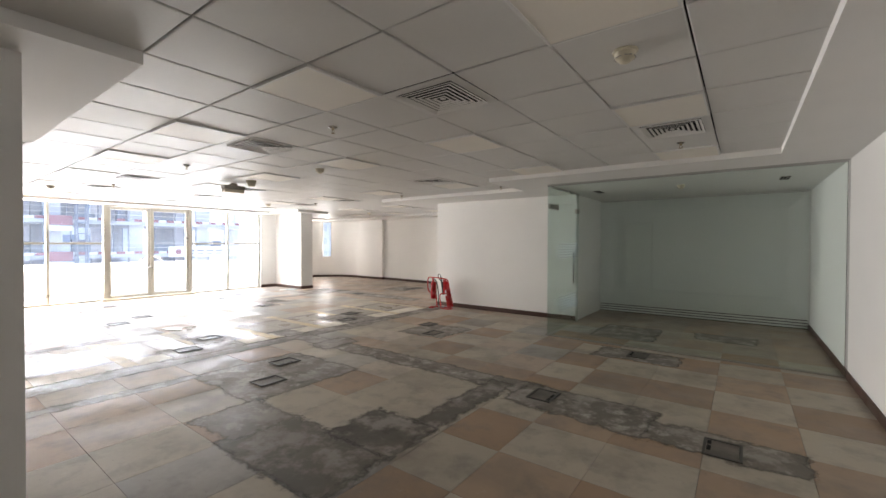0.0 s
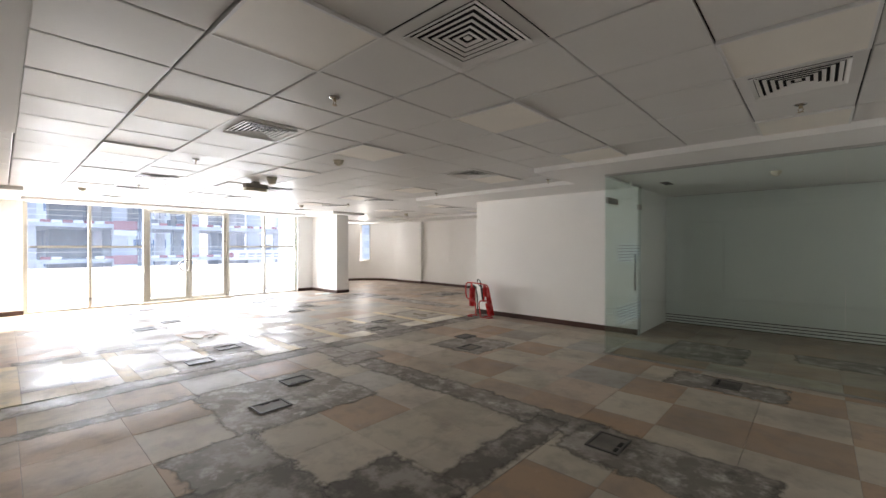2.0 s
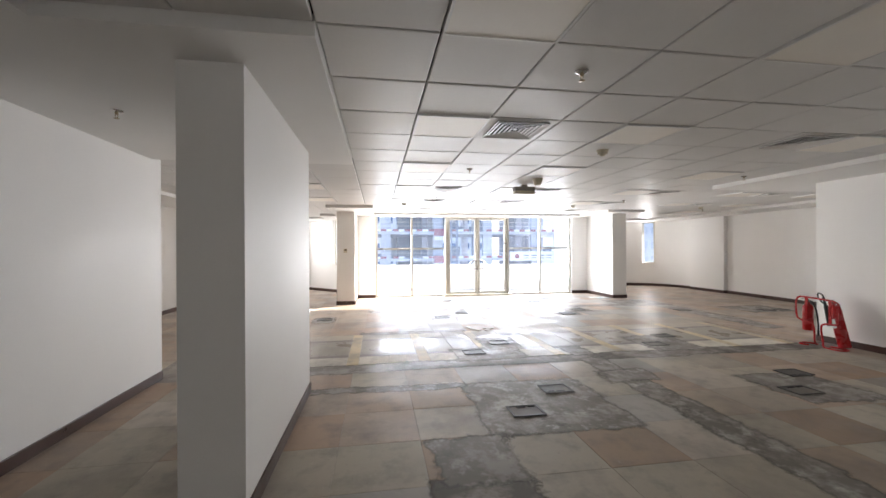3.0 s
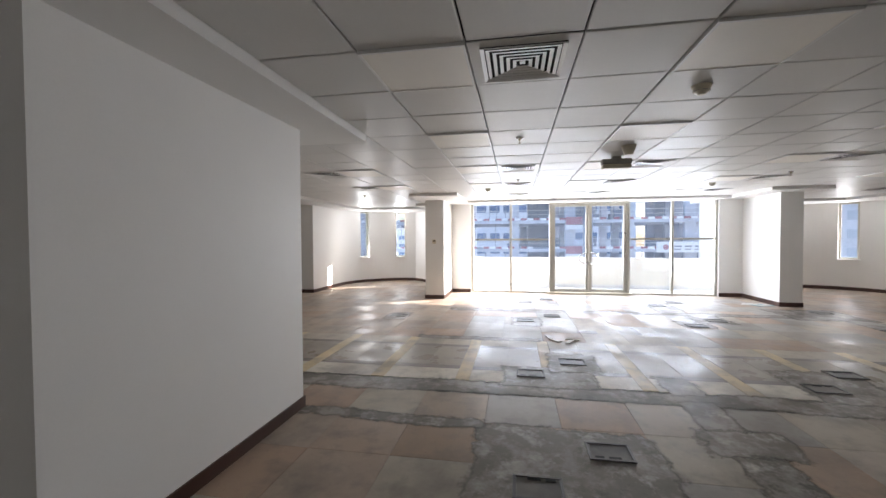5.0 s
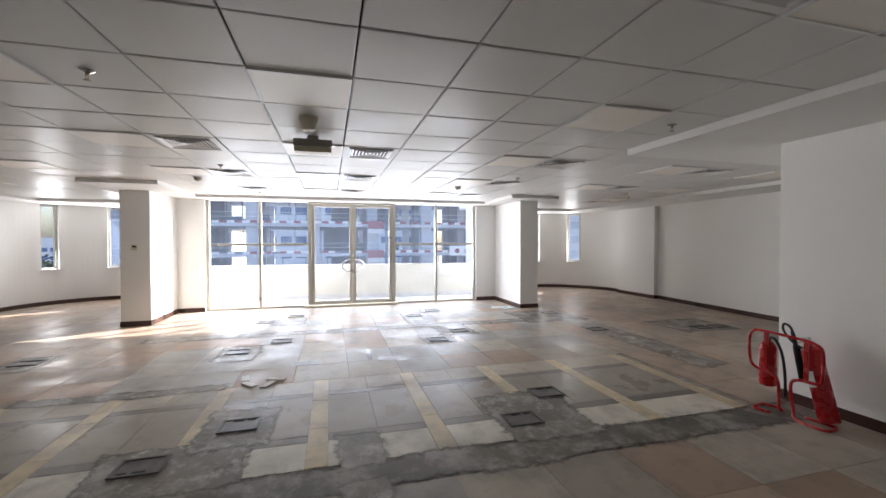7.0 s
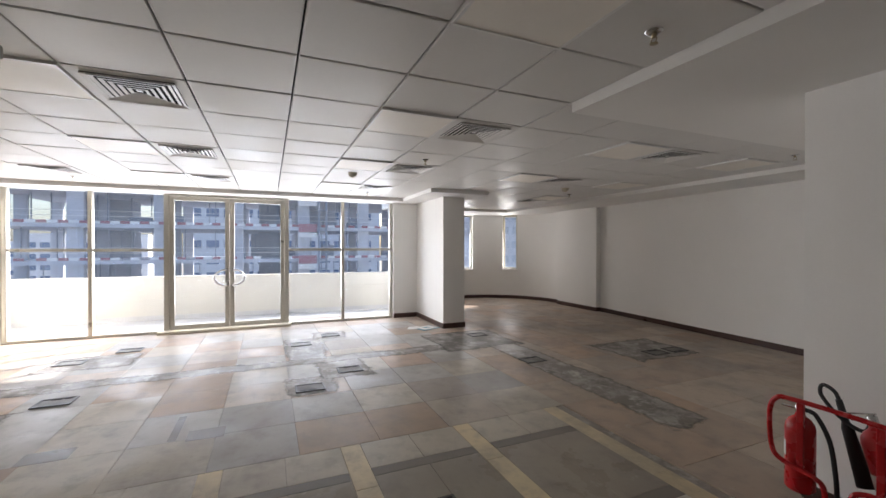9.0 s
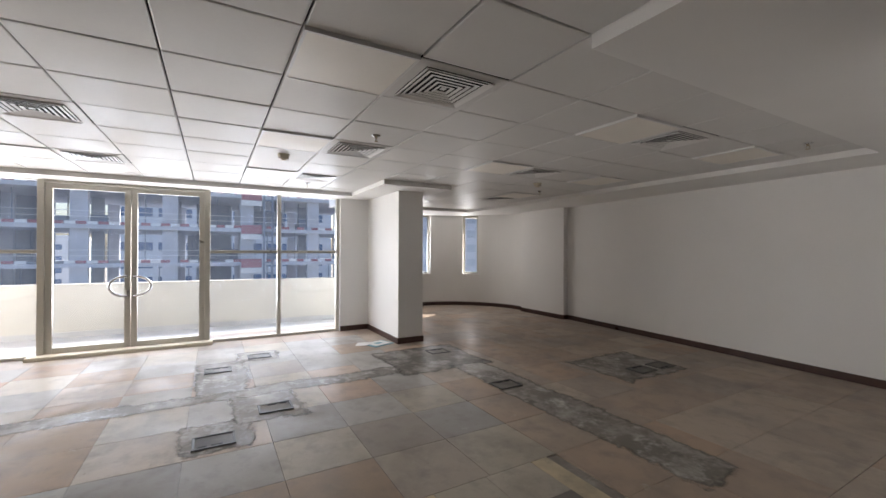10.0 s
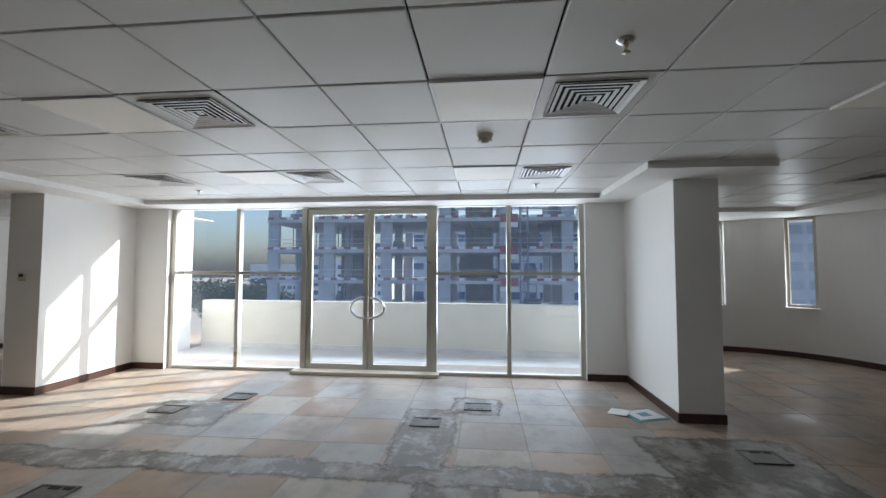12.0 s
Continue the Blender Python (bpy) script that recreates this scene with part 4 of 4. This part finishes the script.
# ---- floor boxes ----
def floor_box(lid):
    t = holder("floor_box", (0, 0, 0), "square metal floor outlet box set in cement", "floor box", "floor outlet boxes")
    bm = bmesh.new()
    for x0, x1, y0, y1 in ((-0.15, 0.15, -0.12, -0.10), (-0.15, 0.15, 0.10, 0.12), (-0.15, -0.13, -0.10, 0.10), (0.13, 0.15, -0.10, 0.10)):
        add_box(bm, x0, x1, y0, y1, 0.0, 0.010, 0.002)
    part("rim", bm, DARK_METAL, t)
    part("lid", box(-0.128, 0.128, -0.098, 0.098, 0.0, 0.004), CEMENT_DARK if lid else CEMENT, t)
    part("outlet_gap", box(-0.06, 0.02, 0.07, 0.096, 0.004, 0.008), DARK, t)
    part("outlet_gap", box(0.05, 0.11, 0.07, 0.096, 0.004, 0.008), DARK, t)
    return t


BOX_PAIRS = [(-5.50, 3.12), (-3.40, 3.09), (-5.48, 5.93), (-8.42, 5.96), (-10.52, 6.01), (-8.46, 3.13), (-10.60, 3.18), (-3.42, 6.02)]
SPOTS = [p for x, y in BOX_PAIRS for p in ((x, y), (x - 0.50, y + 0.51))]
SPOTS += [(-8.6, 0.71), (-8.0, 10.66), (-8.0, 11.05), (-8.38, 8.80), (-10.05, 8.85), (-0.85, 4.48), (-0.40, 6.61), (0.61, 4.25)]
first = None
for k, (x, y) in enumerate(SPOTS):
    m = pose(x, y, 0.009, 0, 0, 90 if k % 3 else -90)
    if first is None:
        first = floor_box(True)
        first.matrix_basis = m
    else:
        copy_thing(first, m)


# ---- cement repairs ----
def blob(x0, x1, y0, y1, mat, seed, z, step=0.06):
    """A trowelled repair: a thin skin over the tiles, full in its middle and feathered towards its rim."""
    grow, shrink = 0.08, min(0.09, (x1 - x0) * 0.4, (y1 - y0) * 0.4)
    nx, ny = max(4, int((x1 - x0 + 2 * grow) / step)), max(4, int((y1 - y0 + 2 * grow) / step))
    bm = bmesh.new()
    layer = bm.verts.layers.float.new("feather")
    grid = []
    for i in range(nx + 1):
        row = []
        for j in range(ny + 1):
            x, y = x0 - grow + (x1 - x0 + 2 * grow) * i / nx, y0 - grow + (y1 - y0 + 2 * grow) * j / ny
            inside = min(x - x0, x1 - x, y - y0, y1 - y)
            v = noise.noise_vector(Vector((x * 1.7, y * 1.7, seed * 3.7))) * 0.05
            w = bm.verts.new((x + v.x, y + v.y, z))
            w[layer] = max(0.0, min(1.0, (inside + grow) / (grow + shrink)))
            row.append(w)
        grid.append(row)
    for a, b in zip(grid, grid[1:]):
        for j in range(ny):
            bm.faces.new((a[j], b[j], b[j + 1], a[j + 1]))
    return structure("cement_patch", bm, mat, "ragged grey cement repair on the tiled floor", "floor")


PATCHES = [
    (-5.16, -4.83, 0.4, 8.3), (-5.75, -5.10, 2.82, 3.80), (-6.35, -5.6, 3.35, 3.92), (-5.57, -5.10, 4.40, 4.74), (-6.05, -5.10, 5.70, 6.50),
    (-4.95, -0.95, 4.40, 4.74), (-4.2, -2.95, 2.66, 3.95), (-4.27, -4.15, 1.1, 2.7), (-1.50, -1.24, 2.7, 4.6), (-2.45, -1.24, 2.10, 2.74), (-1.92, -1.26, 2.70, 3.30),
    (-3.0, -2.38, 2.15, 2.74), (-4.4, -4.0, 4.30, 4.90), (-3.95, -3.1, 5.75, 6.65), (-1.1, 0.12, 4.12, 4.72), (-0.9, 0.1, 6.30, 6.85), (0.1, 1.1, 4.12, 4.50),
    (-1.3, -0.4, 7.5, 8.6), (0.1, 0.9, 8.2, 8.7), (-8.75, -8.0, 2.9, 3.4), (-8.80, -8.24, 5.72, 6.22), (-9.45, -8.66, 6.10, 6.72), (-9.64, -9.36, 1.6, 8.2), (-10.9, -9.6, 5.80, 6.30), (-11.3, -10.8, 6.25, 6.75),
    (-10.9, -10.2, 2.95, 3.9), (-10.4, -9.2, 7.95, 9.2), (-9.3, -6.2, 8.66, 9.12), (-8.70, -7.75, 10.1, 11.25), (-8.9, -8.2, 0.5, 0.9), (-7.1, -6.95, 1.5, 3.3),
]
for k, (x0, x1, y0, y1) in enumerate(PATCHES):
    blob(x0, x1, y0, y1, CEMENT_PATCH_DARK if k in (0, 8, 9, 10, 26) else CEMENT_PATCH, k + 1, 0.0067 + 0.00008 * k)
for k, (x0, x1, y0, y1) in enumerate([(-7.77, -7.58, 3.92, 4.22), (-7.74, -7.54, 4.95, 5.22), (-8.1, -7.6, 4.82, 4.88)]):
    structure("slate_inset", box(x0, x1, y0, y1, 0.0, 0.0068), TILE_SLATE, "small dark slate inset in the floor", "floor")
ch = holder("broken_tile", (-7.1, 3.6, 0.006), "pile of broken floor tile pieces", "rubble")
for k, (dx, dy, a) in enumerate([(-0.12, -0.15, 10), (0.08, -0.08, 40), (0.13, 0.12, -25), (-0.02, 0.18, 70)]):
    bm = box(-0.10, 0.10, -0.035, 0.035, 0.0, 0.014, 0.002)
    bm.transform(pose(dx, dy, 0.001, 0, 0, a))
    part("shard", bm, TILE_CREAM, ch)

# ---- floor tiles ----
TILE_MESH = {}


def floor_tile(x0, x1, y0, y1, mat, parent, z=0.006):
    key = (round(x1 - x0, 3), round(y1 - y0, 3), mat.name)
    if key not in TILE_MESH:
        w, d, e = x1 - x0 - 0.003, y1 - y0 - 0.003, 0.0015
        vs = [(sx * (w / 2 - o), sy * (d / 2 - o), zz) for o, zz in ((0, -0.01), (0, z - e * 0.5), (e, z)) for sx, sy in ((-1, -1), (1, -1), (1, 1), (-1, 1))]
        fs = [(r + k, r + (k + 1) % 4, r + 4 + (k + 1) % 4, r + 4 + k) for r in (0, 4) for k in range(4)] + [(8, 9, 10, 11)]
        me_ = bpy.data.meshes.new("tile")
        me_.from_pydata(vs, [], fs)
        me_.materials.append(mat)
        TILE_MESH[key] = me_
    ob = new("tile", TILE_MESH[key])
    ob.parent = parent
    ob.location = ((x0 + x1) / 2, (y0 + y1) / 2, rng.uniform(-0.0002, 0.0002))
    ob.rotation_euler = (rng.uniform(-0.0004, 0.0004), rng.uniform(-0.0004, 0.0004), rng.uniform(-0.002, 0.002))
    return ob


FLOOR = bpy.data.objects["floor"]
# patterned band across the room
STRIPS = [-0.40 + 0.932 * k for k in range(10)]
for s in STRIPS:
    for k in range(3):
        floor_tile(-6.98 + 0.6 * k, min(-6.38 + 0.6 * k, -5.17), s - 0.075, s + 0.075, TILE_YELLOW, FLOOR)
for a, b in zip(STRIPS, STRIPS[1:]):
    a, b = a + 0.075, b - 0.075
    m = (a + b) / 2
    for y0, y1 in ((a, m), (m, b)):
        floor_tile(-6.98, -6.60, y0, y1, TILE_CREAM, FLOOR)
        floor_tile(-6.50, -5.66, y0, y1, TILE_TAUPE, FLOOR)
        floor_tile(-5.55, -5.17, y0, y1, TILE_WHITE, FLOOR)
    floor_tile(-6.60, -6.50, a, b, TILE_SLATE, FLOOR)
    floor_tile(-5.66, -5.55, a, b, TILE_SLATE, FLOOR)
# entry: orange and cream checks; then beige field tiles on both sides of the band
near = []
rest = []
for i in range(6):
    for j in range(-6, 17):
        x0, y0 = -4.83 + 0.605 * i, 0.28 + 0.607 * j
        near.append((x0, x0 + 0.605, y0, y0 + 0.607))
for x0, x1, y0, y1 in near:
    if y1 < 8.6 and y0 > -0.7:
        floor_tile(x0, x1, y0, y1, rng.choice((TILE, TILE, TILE_CREAM, TILE_CREAM, TILE_GREY, TILE_ORANGE)), FLOOR)
    else:
        rest.append((x0, x1, y0, y1))
for i in range(5):
    for j in range(-2, 17):
        x0, y0 = -1.285 + 0.595 * i, 0.27 + 0.6 * j
        x1 = x0 + 0.595
        x0 = max(x0, -1.198)
        if y0 > 6.9:
            rest.append((x0, x1, y0, y0 + 0.6))
        else:
            cream = (i + j) % 2 == (0 if i < 2 else 1)
            floor_tile(x0, x1, y0, y0 + 0.6, TILE_CREAM if cream else TILE_ORANGE, FLOOR)
for i in range(15):
    for j in range(-6, 21):
        x1, y0 = -6.98 - 0.6 * i, 0.36 + 0.6 * j
        t4 = (x1 - 0.6, x1, y0, y0 + 0.6)
        if x1 - 0.6 > -12.3 and y0 > 2.0 and y0 + 0.6 < 8.5:
            floor_tile(*t4, rng.choice((TILE, TILE_GREY, TILE_GREY, TILE_CREAM, TILE_ORANGE)), FLOOR)
        elif x1 > -12.4 or y0 > 8.6 or y0 < 0.6:
            rest.append(t4)
for i in range(3):
    for j in range(-6, 21):
        x0, y0 = -6.98 + 0.604 * i, 0.36 + 0.6 * j
        if y0 < -1.0 or y0 > 8.0:
            rest.append((x0, x0 + 0.603, y0, y0 + 0.6))
verts, faces = [], []
for x0, x1, y0, y1 in rest:
    n0, g_, e = len(verts), 0.002, 0.002
    for o, z in ((g_, -0.01), (g_, 0.005), (g_ + e, 0.006)):
        verts += [(x0 + o, y0 + o, z), (x1 - o, y0 + o, z), (x1 - o, y1 - o, z), (x0 + o, y1 - o, z)]
    for r in (0, 4):
        faces += [(n0 + r + k, n0 + r + (k + 1) % 4, n0 + r + 4 + (k + 1) % 4, n0 + r + 4 + k) for k in range(4)]
    faces.append((n0 + 8, n0 + 9, n0 + 10, n0 + 11))
me = bpy.data.meshes.new("tile_field")
me.from_pydata(verts, [], faces)
me.materials.append(TILE_FAR)
field = tagged(new("tile_field", me), "worn beige stone floor tiles away from the walk", kind="stuff")
field.parent = FLOOR
